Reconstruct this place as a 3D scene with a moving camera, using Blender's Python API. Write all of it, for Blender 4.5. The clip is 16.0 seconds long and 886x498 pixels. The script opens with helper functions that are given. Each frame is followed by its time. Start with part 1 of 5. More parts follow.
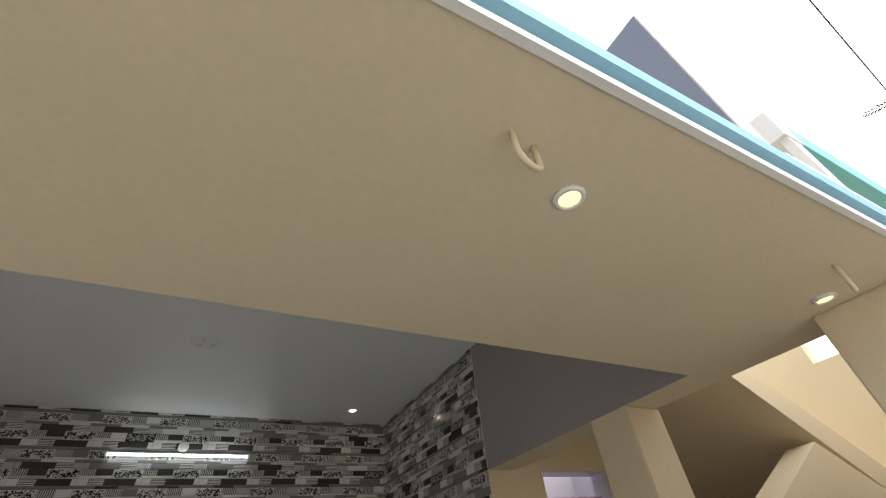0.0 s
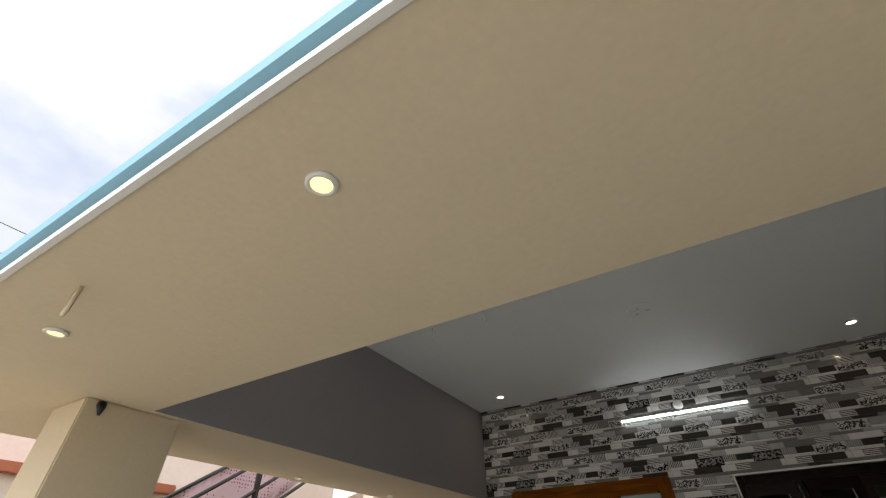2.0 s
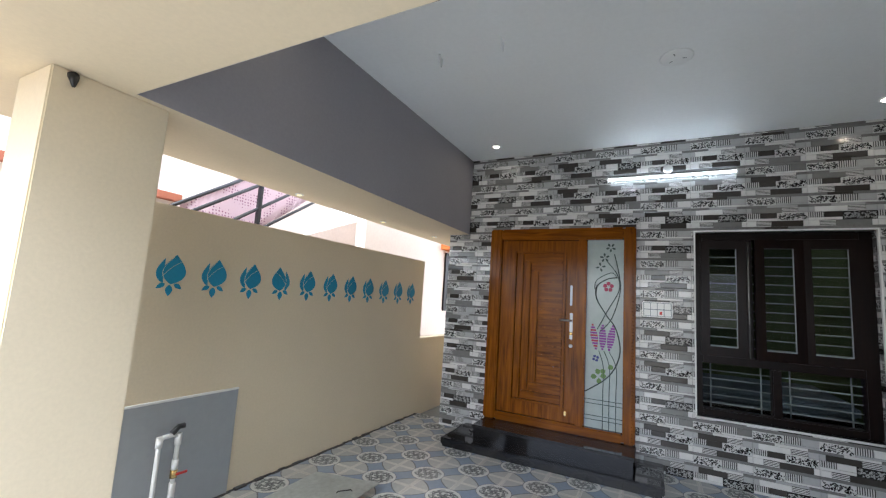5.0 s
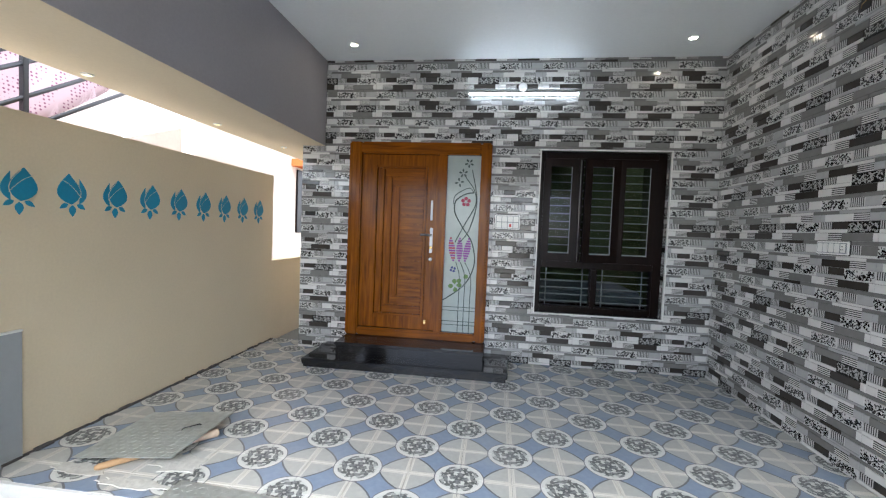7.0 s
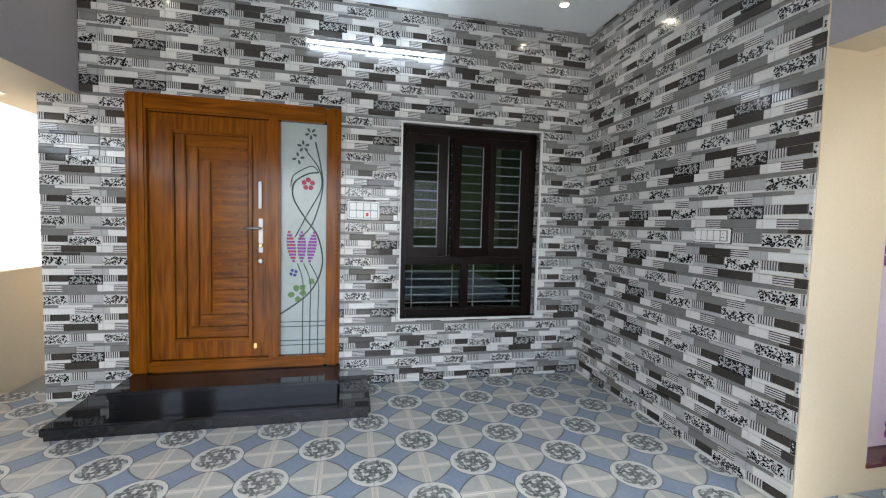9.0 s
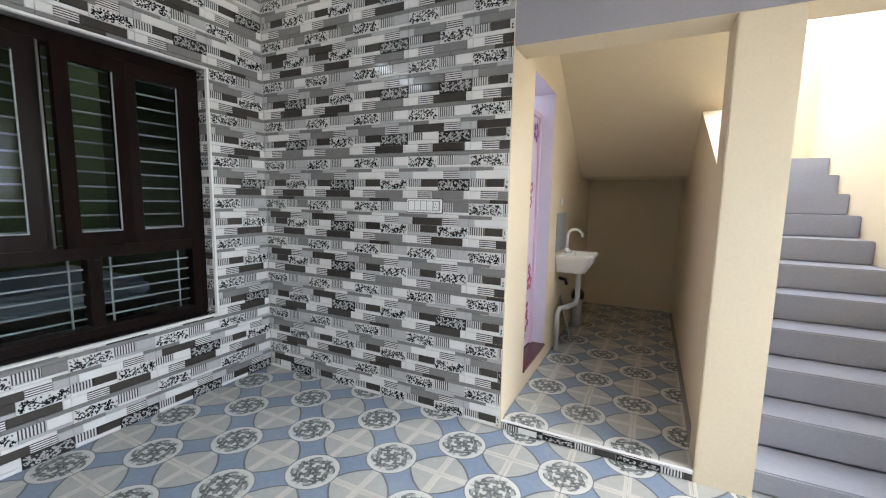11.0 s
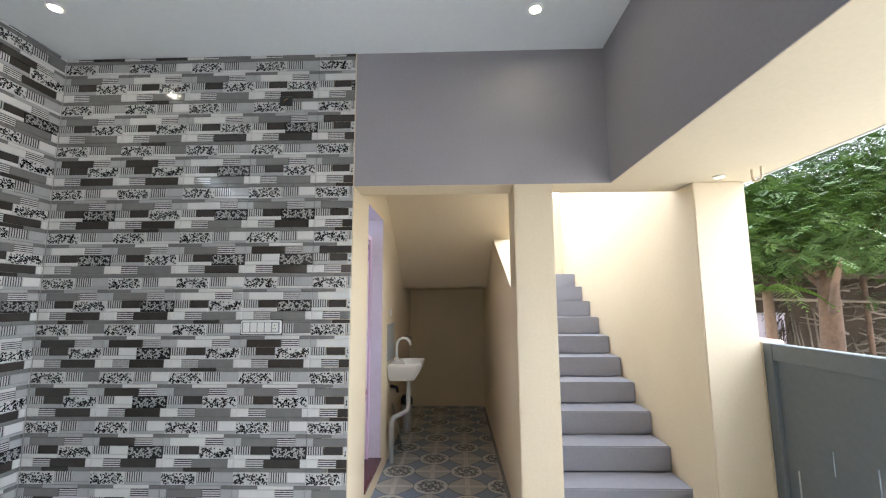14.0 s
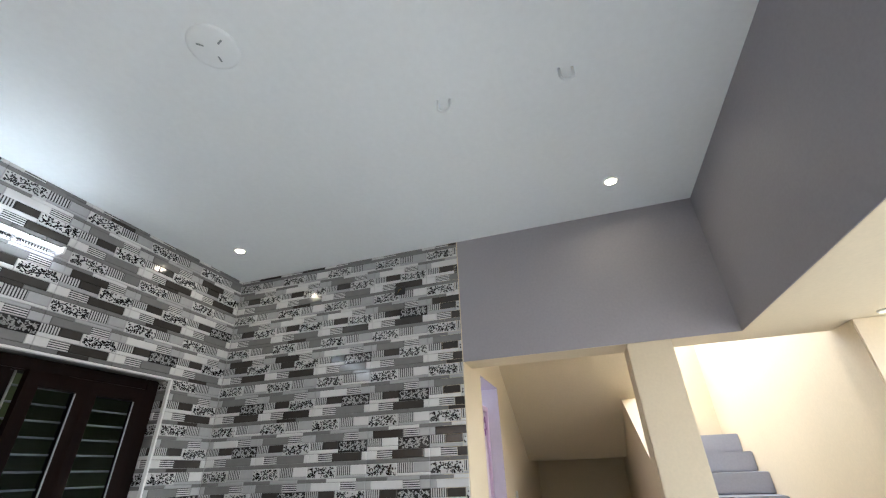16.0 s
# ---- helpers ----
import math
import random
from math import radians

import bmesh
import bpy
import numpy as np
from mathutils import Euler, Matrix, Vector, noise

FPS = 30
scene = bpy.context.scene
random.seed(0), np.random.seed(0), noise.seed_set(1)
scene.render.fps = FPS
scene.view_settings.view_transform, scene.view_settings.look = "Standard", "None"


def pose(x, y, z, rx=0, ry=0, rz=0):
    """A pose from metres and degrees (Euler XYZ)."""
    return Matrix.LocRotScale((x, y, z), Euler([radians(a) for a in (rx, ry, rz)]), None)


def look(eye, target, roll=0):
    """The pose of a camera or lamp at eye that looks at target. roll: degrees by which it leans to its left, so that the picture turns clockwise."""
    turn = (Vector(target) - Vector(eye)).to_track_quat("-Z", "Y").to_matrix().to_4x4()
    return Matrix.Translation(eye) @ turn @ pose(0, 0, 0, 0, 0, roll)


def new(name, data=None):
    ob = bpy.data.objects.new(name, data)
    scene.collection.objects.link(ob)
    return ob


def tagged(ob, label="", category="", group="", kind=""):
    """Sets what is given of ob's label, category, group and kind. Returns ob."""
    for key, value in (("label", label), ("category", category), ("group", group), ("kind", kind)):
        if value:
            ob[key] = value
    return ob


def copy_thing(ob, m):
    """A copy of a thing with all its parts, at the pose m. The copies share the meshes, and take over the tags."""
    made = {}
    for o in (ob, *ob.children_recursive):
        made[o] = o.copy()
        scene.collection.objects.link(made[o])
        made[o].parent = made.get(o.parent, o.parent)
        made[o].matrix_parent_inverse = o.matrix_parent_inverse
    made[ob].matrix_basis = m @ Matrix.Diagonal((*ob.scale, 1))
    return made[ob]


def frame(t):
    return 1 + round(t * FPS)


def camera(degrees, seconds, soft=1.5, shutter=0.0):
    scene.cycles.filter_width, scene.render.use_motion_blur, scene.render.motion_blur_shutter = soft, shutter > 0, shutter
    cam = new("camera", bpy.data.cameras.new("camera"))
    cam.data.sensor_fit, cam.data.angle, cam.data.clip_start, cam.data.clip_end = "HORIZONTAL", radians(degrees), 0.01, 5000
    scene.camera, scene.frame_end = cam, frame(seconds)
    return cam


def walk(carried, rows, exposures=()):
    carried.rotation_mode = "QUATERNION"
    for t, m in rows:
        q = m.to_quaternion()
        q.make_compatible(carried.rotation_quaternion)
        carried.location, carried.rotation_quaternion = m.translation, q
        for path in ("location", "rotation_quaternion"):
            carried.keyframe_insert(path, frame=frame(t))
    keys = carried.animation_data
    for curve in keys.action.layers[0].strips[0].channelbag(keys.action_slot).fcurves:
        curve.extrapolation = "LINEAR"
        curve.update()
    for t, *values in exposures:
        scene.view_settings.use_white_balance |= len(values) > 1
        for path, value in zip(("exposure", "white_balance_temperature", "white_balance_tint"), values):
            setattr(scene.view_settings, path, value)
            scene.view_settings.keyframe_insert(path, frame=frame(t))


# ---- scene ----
cam = camera(94.1, 16.0, soft=1.2)
PATH = [
    (0, (0.136, 0.093, 1.697), (0.944, 1.411, 2.966), -7.1),
    (0.5, (0.138, 0.096, 1.696), (0.708, 1.497, 3.004), -6.6),
    (1, (0.096, 0.06, 1.643), (0.255, 1.525, 2.996), -5.8),
    (1.5, (0.126, 0.068, 1.652), (-0.222, 1.516, 2.987), -3.4),
    (2, (0.057, 0.072, 1.647), (-0.72, 1.425, 2.898), -1.4),
    (2.5, (0.03, 0.094, 1.649), (-1.029, 1.375, 2.762), 0.4),
    (3, (0.008, 0.131, 1.626), (-1.143, 1.459, 2.582), 1.4),
    (3.5, (-0.037, 0.166, 1.613), (-1.175, 1.624, 2.374), 2.3),
    (4, (-0.081, 0.193, 1.588), (-1.173, 1.768, 2.158), 3.0),
    (6.3, (-0.223, 0.301, 1.423), (-0.734, 2.235, 1.39), 2.9),
    (6.5, (-0.228, 0.318, 1.428), (-0.663, 2.27, 1.371), 2.6),
    (7, (-0.263, 0.377, 1.414), (-0.512, 2.359, 1.325), 2.3),
    (7.5, (-0.27, 0.506, 1.4), (-0.364, 2.502, 1.299), 2.0),
    (8, (-0.235, 0.759, 1.423), (-0.202, 2.756, 1.307), 1.7),
    (8.2, (-0.227, 0.86, 1.424), (-0.143, 2.855, 1.308), 1.6),
    (10.3, (-0.366, 1.885, 1.453), (1.001, 3.331, 1.259), 0.8),
    (10.5, (-0.386, 1.97, 1.479), (1.123, 3.264, 1.258), 0.7),
    (11, (-0.425, 2.07, 1.448), (1.35, 2.961, 1.208), 1.1),
    (11.5, (-0.492, 2.047, 1.423), (1.412, 2.611, 1.182), 1.4),
    (12, (-0.579, 2.045, 1.443), (1.38, 2.38, 1.218), 1.2),
    (12.5, (-0.611, 2.111, 1.467), (1.372, 2.307, 1.296), 0.8),
    (13, (-0.65, 2.138, 1.496), (1.345, 2.256, 1.428), 0.4),
    (13.5, (-0.665, 2.17, 1.517), (1.332, 2.236, 1.599), 0.0),
    (14, (-0.688, 2.17, 1.559), (1.295, 2.226, 1.812), -0.3),
    (14.5, (-0.726, 2.158, 1.604), (1.222, 2.245, 2.049), -0.6),
    (15, (-0.759, 2.143, 1.629), (1.132, 2.31, 2.261), -0.8),
    (15.5, (-0.785, 2.123, 1.651), (1.024, 2.424, 2.45), -1.2),
    (16, (-0.814, 2.093, 1.663), (0.868, 2.612, 2.613), -2.3),
]
EXPOSURES = [(0, 1.15, 6800, 10), (1.5, 1.37, 6900, 10), (2.5, 0.7, 6900, 10), (3.5, 1.13, 6350, 10), (4.2, 1.7, 6000, 10), (6.3, 2.47, 5880, 9), (8.2, 2.59, 5900, 9), (10.5, 3.12, 5950, 9), (11.2, 3.04, 5950, 9), (12.5, 2.89, 5920, 9), (13.5, 2.97, 5900, 9), (15, 3.0, 5880, 9), (16, 2.89, 5920, 9)]
walk(cam, [(t, look(eye, target, roll)) for t, eye, target, roll in PATH], EXPOSURES)

# ---- world and light ----
world = bpy.data.worlds.new("world")
scene.world = world
world.use_nodes = True
wn, wl = world.node_tree.nodes, world.node_tree.links
sky = wn.new("ShaderNodeTexSky")
sky.sky_type, sky.sun_disc = "NISHITA", False
sky.sun_elevation, sky.sun_rotation = radians(47), radians(180)
wco = wn.new("ShaderNodeTexCoord")
wmap = wn.new("ShaderNodeMapping")
wmap.inputs["Scale"].default_value = (1.6, 1.6, 3.2)
cloud = wn.new("ShaderNodeTexNoise")
cloud.inputs["Scale"].default_value, cloud.inputs["Detail"].default_value = 1.7, 7.0
cramp = wn.new("ShaderNodeValToRGB")
cramp.color_ramp.elements[0].position, cramp.color_ramp.elements[1].position = 0.34, 0.58
cramp.color_ramp.elements[0].color = (0.42, 0.42, 0.42, 1)
wmix = wn.new("ShaderNodeMix")
wmix.data_type = "RGBA"
# cloud cover, whiter and denser towards the east
wsep, wside, wcol = wn.new("ShaderNodeSeparateXYZ"), wn.new("ShaderNodeMapRange"), wn.new("ShaderNodeVectorMath")
wside.inputs["From Min"].default_value, wside.inputs["From Max"].default_value = -0.9, 0.7
wside.inputs["To Min"].default_value, wside.inputs["To Max"].default_value = 0.42, 1.05
wcol.operation = "SCALE"
wcol.inputs[0].default_value = (8.4, 8.55, 8.9)
wl.new(wco.outputs["Generated"], wsep.inputs[0])
wl.new(wsep.outputs["X"], wside.inputs["Value"])
wl.new(wside.outputs["Result"], wcol.inputs["Scale"])
wl.new(wcol.outputs[0], wmix.inputs["B"])
wl.new(wco.outputs["Generated"], wmap.inputs["Vector"])
wl.new(wmap.outputs["Vector"], cloud.inputs["Vector"])
wl.new(cloud.outputs["Fac"], cramp.inputs["Fac"])
wl.new(cramp.outputs["Color"], wmix.inputs["Factor"])
wl.new(sky.outputs["Color"], wmix.inputs["A"])
wl.new(wmix.outputs["Result"], wn["Background"].inputs["Color"])
wn["Background"].inputs["Strength"].default_value = 0.14
sun = new("sun", bpy.data.lights.new("sun", "SUN"))
sun.data.energy, sun.data.angle, sun.data.color = 1.3, radians(40), (1.0, 0.96, 0.9)
sun.matrix_world = look((0.0, -8.2, 8.8), (0, 0, 0))


# ---- materials ----
def material(name, colour, rough=0.6, vary=0.12, grain=40.0, bump=0.1, metal=0.0, patch=1.3, spec=0.5, island=0.0, coat=0.0):
    """Plain surface with grain and larger patches of tone."""
    m = bpy.data.materials.new(name)
    m.use_nodes = True
    n, l = m.node_tree.nodes, m.node_tree.links
    b = n["Principled BSDF"]
    co = n.new("ShaderNodeTexCoord")
    fine, wide = n.new("ShaderNodeTexNoise"), n.new("ShaderNodeTexNoise")
    fine.inputs["Scale"].default_value, fine.inputs["Detail"].default_value = grain, 4.0
    wide.inputs["Scale"].default_value, wide.inputs["Detail"].default_value = patch, 3.0
    add = n.new("ShaderNodeMath")
    add.operation = "ADD"
    l.new(co.outputs["Object"], fine.inputs["Vector"])
    l.new(co.outputs["Object"], wide.inputs["Vector"])
    l.new(fine.outputs["Fac"], add.inputs[0])
    l.new(wide.outputs["Fac"], add.inputs[1])
    rng = n.new("ShaderNodeMapRange")
    rng.inputs["From Min"].default_value, rng.inputs["From Max"].default_value = 0.6, 1.4
    rng.inputs["To Min"].default_value, rng.inputs["To Max"].default_value = 1 - vary, 1 + vary
    l.new(add.outputs[0], rng.inputs["Value"])
    value = rng.outputs["Result"]
    if island:
        info = n.new("ShaderNodeObjectInfo")
        r2 = n.new("ShaderNodeMapRange")
        r2.inputs["To Min"].default_value, r2.inputs["To Max"].default_value = 1 - island, 1 + island
        l.new(info.outputs["Random"], r2.inputs["Value"])
        mul = n.new("ShaderNodeMath")
        mul.operation = "MULTIPLY"
        l.new(value, mul.inputs[0])
        l.new(r2.outputs["Result"], mul.inputs[1])
        value = mul.outputs[0]
    tint = n.new("ShaderNodeVectorMath")
    tint.operation = "SCALE"
    tint.inputs[0].default_value = colour[:3]
    l.new(value, tint.inputs["Scale"])
    l.new(tint.outputs[0], b.inputs["Base Color"])
    b.inputs["Roughness"].default_value, b.inputs["Metallic"].default_value = rough, metal
    b.inputs["Specular IOR Level"].default_value = spec
    b.inputs["Coat Weight"].default_value = coat
    if bump:
        bp = n.new("ShaderNodeBump")
        bp.inputs["Strength"].default_value, bp.inputs["Distance"].default_value = bump, 0.01
        l.new(add.outputs[0], bp.inputs["Height"])
        l.new(bp.outputs["Normal"], b.inputs["Normal"])
    return m


def glow(name, colour, strength):
    m = bpy.data.materials.new(name)
    m.use_nodes = True
    b = m.node_tree.nodes["Principled BSDF"]
    b.inputs["Base Color"].default_value = (*colour, 1)
    b.inputs["Emission Color"].default_value = (*colour, 1)
    b.inputs["Emission Strength"].default_value = strength
    return m


def wood(name, dark, light, rough=0.3, along="Z", coat=0.08):
    m = bpy.data.materials.new(name)
    m.use_nodes = True
    n, l = m.node_tree.nodes, m.node_tree.links
    b = n["Principled BSDF"]
    co, mp = n.new("ShaderNodeTexCoord"), n.new("ShaderNodeMapping")
    mp.inputs["Scale"].default_value = {"Z": (14, 14, 1.1), "X": (1.1, 14, 14)}[along]
    ns = n.new("ShaderNodeTexNoise")
    ns.inputs["Scale"].default_value, ns.inputs["Detail"].default_value, ns.inputs["Distortion"].default_value = 2.2, 6, 0.6
    big = n.new("ShaderNodeTexNoise")
    big.inputs["Scale"].default_value = 2.0
    mixf = n.new("ShaderNodeMath")
    mixf.operation = "MULTIPLY_ADD"
    mixf.inputs[1].default_value = 0.45
    rp = n.new("ShaderNodeValToRGB")
    rp.color_ramp.elements[0].position, rp.color_ramp.elements[1].position = 0.45, 1.0
    rp.color_ramp.elements[0].color, rp.color_ramp.elements[1].color = (*dark, 1), (*light, 1)
    l.new(co.outputs["Object"], mp.inputs["Vector"])
    l.new(mp.outputs["Vector"], ns.inputs["Vector"])
    l.new(co.outputs["Object"], big.inputs["Vector"])
    l.new(big.outputs["Fac"], mixf.inputs[0])
    l.new(ns.outputs["Fac"], mixf.inputs[2])
    l.new(mixf.outputs[0], rp.inputs["Fac"])
    l.new(rp.outputs["Color"], b.inputs["Base Color"])
    b.inputs["Roughness"].default_value, b.inputs["Coat Weight"].default_value, b.inputs["Specular IOR Level"].default_value = rough, coat, 0.16
    b.inputs["Coat Roughness"].default_value = 0.12
    bp = n.new("ShaderNodeBump")
    bp.inputs["Strength"].default_value, bp.inputs["Distance"].default_value = 0.08, 0.004
    l.new(ns.outputs["Fac"], bp.inputs["Height"])
    l.new(bp.outputs["Normal"], b.inputs["Normal"])
    return m


def tile_print(name, kind, a, b_col, scale):
    """Glazed stripes printed on the wall tiles."""
    m = bpy.data.materials.new(name)
    m.use_nodes = True
    n, l = m.node_tree.nodes, m.node_tree.links
    b = n["Principled BSDF"]
    co = n.new("ShaderNodeTexCoord")
    rp = n.new("ShaderNodeValToRGB")
    rp.color_ramp.elements[0].color, rp.color_ramp.elements[1].color = (*a, 1), (*b_col, 1)
    tx = n.new("ShaderNodeTexWave")
    tx.bands_direction = "Z" if kind == "rows" else "X"
    tx.inputs["Scale"].default_value, tx.inputs["Distortion"].default_value = scale, 0.0
    l.new(co.outputs["Object"], tx.inputs["Vector"])
    l.new(tx.outputs["Fac"], rp.inputs["Fac"])
    rp.color_ramp.elements[0].position, rp.color_ramp.elements[1].position = 0.3, 0.6
    l.new(rp.outputs["Color"], b.inputs["Base Color"])
    b.inputs["Roughness"].default_value = 0.12
    return m


def floor_print(name):
    """Printed floor tile: quarter rosettes in two corners, blue band, grey corners, cream edges."""
    m = bpy.data.materials.new(name)
    m.use_nodes = True
    n, l = m.node_tree.nodes, m.node_tree.links
    b = n["Principled BSDF"]
    co, sep = n.new("ShaderNodeTexCoord"), n.new("ShaderNodeSeparateXYZ")
    l.new(co.outputs["Object"], sep.inputs[0])

    def op(kind, x, y=None):
        q = n.new("ShaderNodeMath")
        q.operation = kind
        for i, v in enumerate((x, y)):
            if v is None:
                continue
            if isinstance(v, (int, float)):
                q.inputs[i].default_value = v
            else:
                l.new(v, q.inputs[i])
        return q.outputs[0]

    def over(low, high, mask):
        q = n.new("ShaderNodeMix")
        q.data_type = "RGBA"
        l.new(mask, q.inputs["Factor"])
        for key, v in (("A", low), ("B", high)):
            if isinstance(v, tuple):
                q.inputs[key].default_value = (*v, 1)
            else:
                l.new(v, q.inputs[key])
        return q.outputs["Result"]

    u, v = op("DIVIDE", sep.outputs["X"], S_FLOOR), op("DIVIDE", sep.outputs["Y"], S_FLOOR)  # -0.5 .. 0.5
    sign = op("SIGN", op("ADD", u, v))
    du, dv = op("SUBTRACT", op("MULTIPLY", sign, 0.5), u), op("SUBTRACT", op("MULTIPLY", sign, 0.5), v)
    r = op("SQRT", op("ADD", op("MULTIPLY", du, du), op("MULTIPLY", dv, dv)))
    diag = op("ABSOLUTE", op("SUBTRACT", u, v))
    edge = op("SUBTRACT", 0.5, op("MAXIMUM", op("ABSOLUTE", u), op("ABSOLUTE", v)))
    noise_t = n.new("ShaderNodeTexNoise")
    noise_t.inputs["Scale"].default_value, noise_t.inputs["Detail"].default_value = 30.0, 5.0
    l.new(co.outputs["Object"], noise_t.inputs["Vector"])
    grey = over((0.34, 0.345, 0.325), (0.47, 0.472, 0.445), noise_t.outputs["Fac"])
    blue = over((0.155, 0.205, 0.30), (0.255, 0.32, 0.42), noise_t.outputs["Fac"])
    along = op("ADD", u, v)
    side_w = op("ADD", 0.318, op("MULTIPLY", op("MULTIPLY", along, along), 0.30))     # blue panel, slightly waisted
    col = over(grey, blue, op("LESS_THAN", diag, side_w))
    col = over(col, (0.11, 0.115, 0.125), op("LESS_THAN", op("ABSOLUTE", op("SUBTRACT", diag, side_w)), 0.024))
    col = over(col, (0.585, 0.565, 0.515), op("LESS_THAN", edge, 0.062))
    col = over(col, (0.47, 0.45, 0.41), op("LESS_THAN", op("ABSOLUTE", op("SUBTRACT", edge, 0.03)), 0.004))
    col = over(col, (0.16, 0.165, 0.18), op("LESS_THAN", r, 0.484))
    col = over(col, (0.62, 0.62, 0.59), op("LESS_THAN", r, 0.462))
    # rosette of small printed chips, mirrored about its axes
    cmb = n.new("ShaderNodeCombineXYZ")
    l.new(op("ABSOLUTE", du), cmb.inputs[0])
    l.new(op("ABSOLUTE", dv), cmb.inputs[1])
    vor = n.new("ShaderNodeTexVoronoi")
    vor.inputs["Scale"].default_value, vor.inputs["Randomness"].default_value = 15.0, 1.0
    l.new(cmb.outputs[0], vor.inputs["Vector"])
    sepc = n.new("ShaderNodeSeparateColor")
    l.new(vor.outputs["Color"], sepc.inputs[0])
    rp = n.new("ShaderNodeValToRGB")
    rp.color_ramp.interpolation = "CONSTANT"
    rp.color_ramp.elements[0].color = (0.085, 0.09, 0.09, 1)
    rp.color_ramp.elements[1].position, rp.color_ramp.elements[1].color = 0.30, (0.19, 0.20, 0.20, 1)
    for at, tone in ((0.50, (0.34, 0.355, 0.335, 1)), (0.72, (0.56, 0.575, 0.54, 1))):
        rp.color_ramp.elements.new(at).color = tone
    l.new(sepc.outputs[0], rp.inputs["Fac"])
    col = over(col, rp.outputs["Color"], op("LESS_THAN", r, 0.390))
    # small dark flower in the middle of each rosette
    turn = op("ARCTAN2", dv, du)
    star = op("ADD", 0.085, op("MULTIPLY", op("COSINE", op("MULTIPLY", turn, 8.0)), 0.035))
    col = over(col, (0.08, 0.085, 0.09), op("LESS_THAN", r, star))
    col = over(col, (0.40, 0.41, 0.39), op("LESS_THAN", r, 0.028))
    dirt = n.new("ShaderNodeTexNoise")
    dirt.inputs["Scale"].default_value, dirt.inputs["Detail"].default_value = 2.3, 5.0
    geo = n.new("ShaderNodeNewGeometry")
    l.new(geo.outputs["Position"], dirt.inputs["Vector"])
    dr = n.new("ShaderNodeMapRange")
    dr.inputs["From Min"].default_value, dr.inputs["From Max"].default_value = 0.5, 0.8
    dr.inputs["To Max"].default_value = 0.35
    l.new(dirt.outputs["Fac"], dr.inputs["Value"])
    col = over(col, (0.45, 0.44, 0.42), dr.outputs["Result"])
    l.new(col, b.inputs["Base Color"])
    rr = n.new("ShaderNodeMapRange")
    rr.inputs["To Min"].default_value, rr.inputs["To Max"].default_value = 0.22, 0.45
    l.new(dirt.outputs["Fac"], rr.inputs["Value"])
    l.new(rr.outputs["Result"], b.inputs["Roughness"])
    return m


def glass_mat(name, tint, rough=0.0):
    m = bpy.data.materials.new(name)
    m.use_nodes = True
    b = m.node_tree.nodes["Principled BSDF"]
    b.inputs["Base Color"].default_value = (*tint, 1)
    b.inputs["Transmission Weight"].default_value, b.inputs["Roughness"].default_value, b.inputs["IOR"].default_value = 1.0, rough, 1.17
    return m


S_FLOOR = 0.30
M_CREAM = material("cream_paint", (0.70, 0.60, 0.43), 0.7, 0.05, 60, 0.06)
M_GREYP = material("grey_paint", (0.33, 0.315, 0.335), 0.6, 0.06, 60, 0.08)
M_CEIL = material("white_ceiling_paint", (0.84, 0.87, 0.88), 0.45, 0.03, 30, 0.05)
M_BLUEP = material("sky_blue_paint", (0.21, 0.45, 0.66), 0.6, 0.06, 40, 0.08)
M_WHITE = material("white_paint", (0.78, 0.78, 0.76), 0.55, 0.05, 40, 0.05)
M_PALEG = material("pale_grey_paint", (0.45, 0.455, 0.47), 0.6, 0.06, 40, 0.08)
M_TURQ = material("turquoise_paint", (0.18, 0.55, 0.56), 0.6, 0.06, 40, 0.08)
M_SLATE = material("slate_blue_paint", (0.155, 0.185, 0.255), 0.65, 0.06, 40, 0.08)
M_GROUT = material("grey_grout", (0.30, 0.30, 0.29), 0.9, 0.15, 90, 0.3)
M_CONC = material("grey_concrete", (0.46, 0.45, 0.42), 0.9, 0.2, 30, 0.4)
M_STAIR = material("grey_stair_paint", (0.29, 0.295, 0.34), 0.55, 0.08, 50, 0.12)
M_EARTH = material("dusty_ground", (0.38, 0.34, 0.28), 0.95, 0.25, 14, 0.6)
M_GRANITE = material("black_granite", (0.012, 0.012, 0.014), 0.06, 0.4, 220, 0.0)
M_DOORW = wood("teak_varnish", (0.085, 0.024, 0.0015), (0.29, 0.088, 0.003), 0.2)
M_DOORX = wood("teak_varnish_rail", (0.085, 0.024, 0.0015), (0.29, 0.088, 0.003), 0.2, "X")
M_DARKW = wood("dark_window_wood", (0.0035, 0.0014, 0.0012), (0.010, 0.0038, 0.0026), 0.35, coat=0.0)
M_CHROME = material("satin_steel", (0.38, 0.37, 0.35), 0.42, 0.05, 60, 0.0, 1.0)
M_BRASS = material("brass", (0.65, 0.45, 0.18), 0.25, 0.05, 60, 0.0, 1.0)
M_FROST = material("frosted_glass_sheet", (0.38, 0.44, 0.43), 0.18, 0.10, 12, 0.02)
M_GLASS = glass_mat("clear_glass", (0.93, 0.97, 0.96))
M_PLAST = material("white_plastic", (0.80, 0.80, 0.78), 0.3, 0.03, 30, 0.0)
M_BLACK = material("black_metal", (0.015, 0.015, 0.017), 0.4, 0.2, 60, 0.05)
M_GRILLE = material("grey_grille_paint", (0.27, 0.30, 0.31), 0.4, 0.1, 60, 0.02)
M_GATE = material("charcoal_gate_paint", (0.135, 0.158, 0.172), 0.4, 0.1, 30, 0.05)
M_LED = glow("warm_led", (1.0, 0.74, 0.32), 0.85)
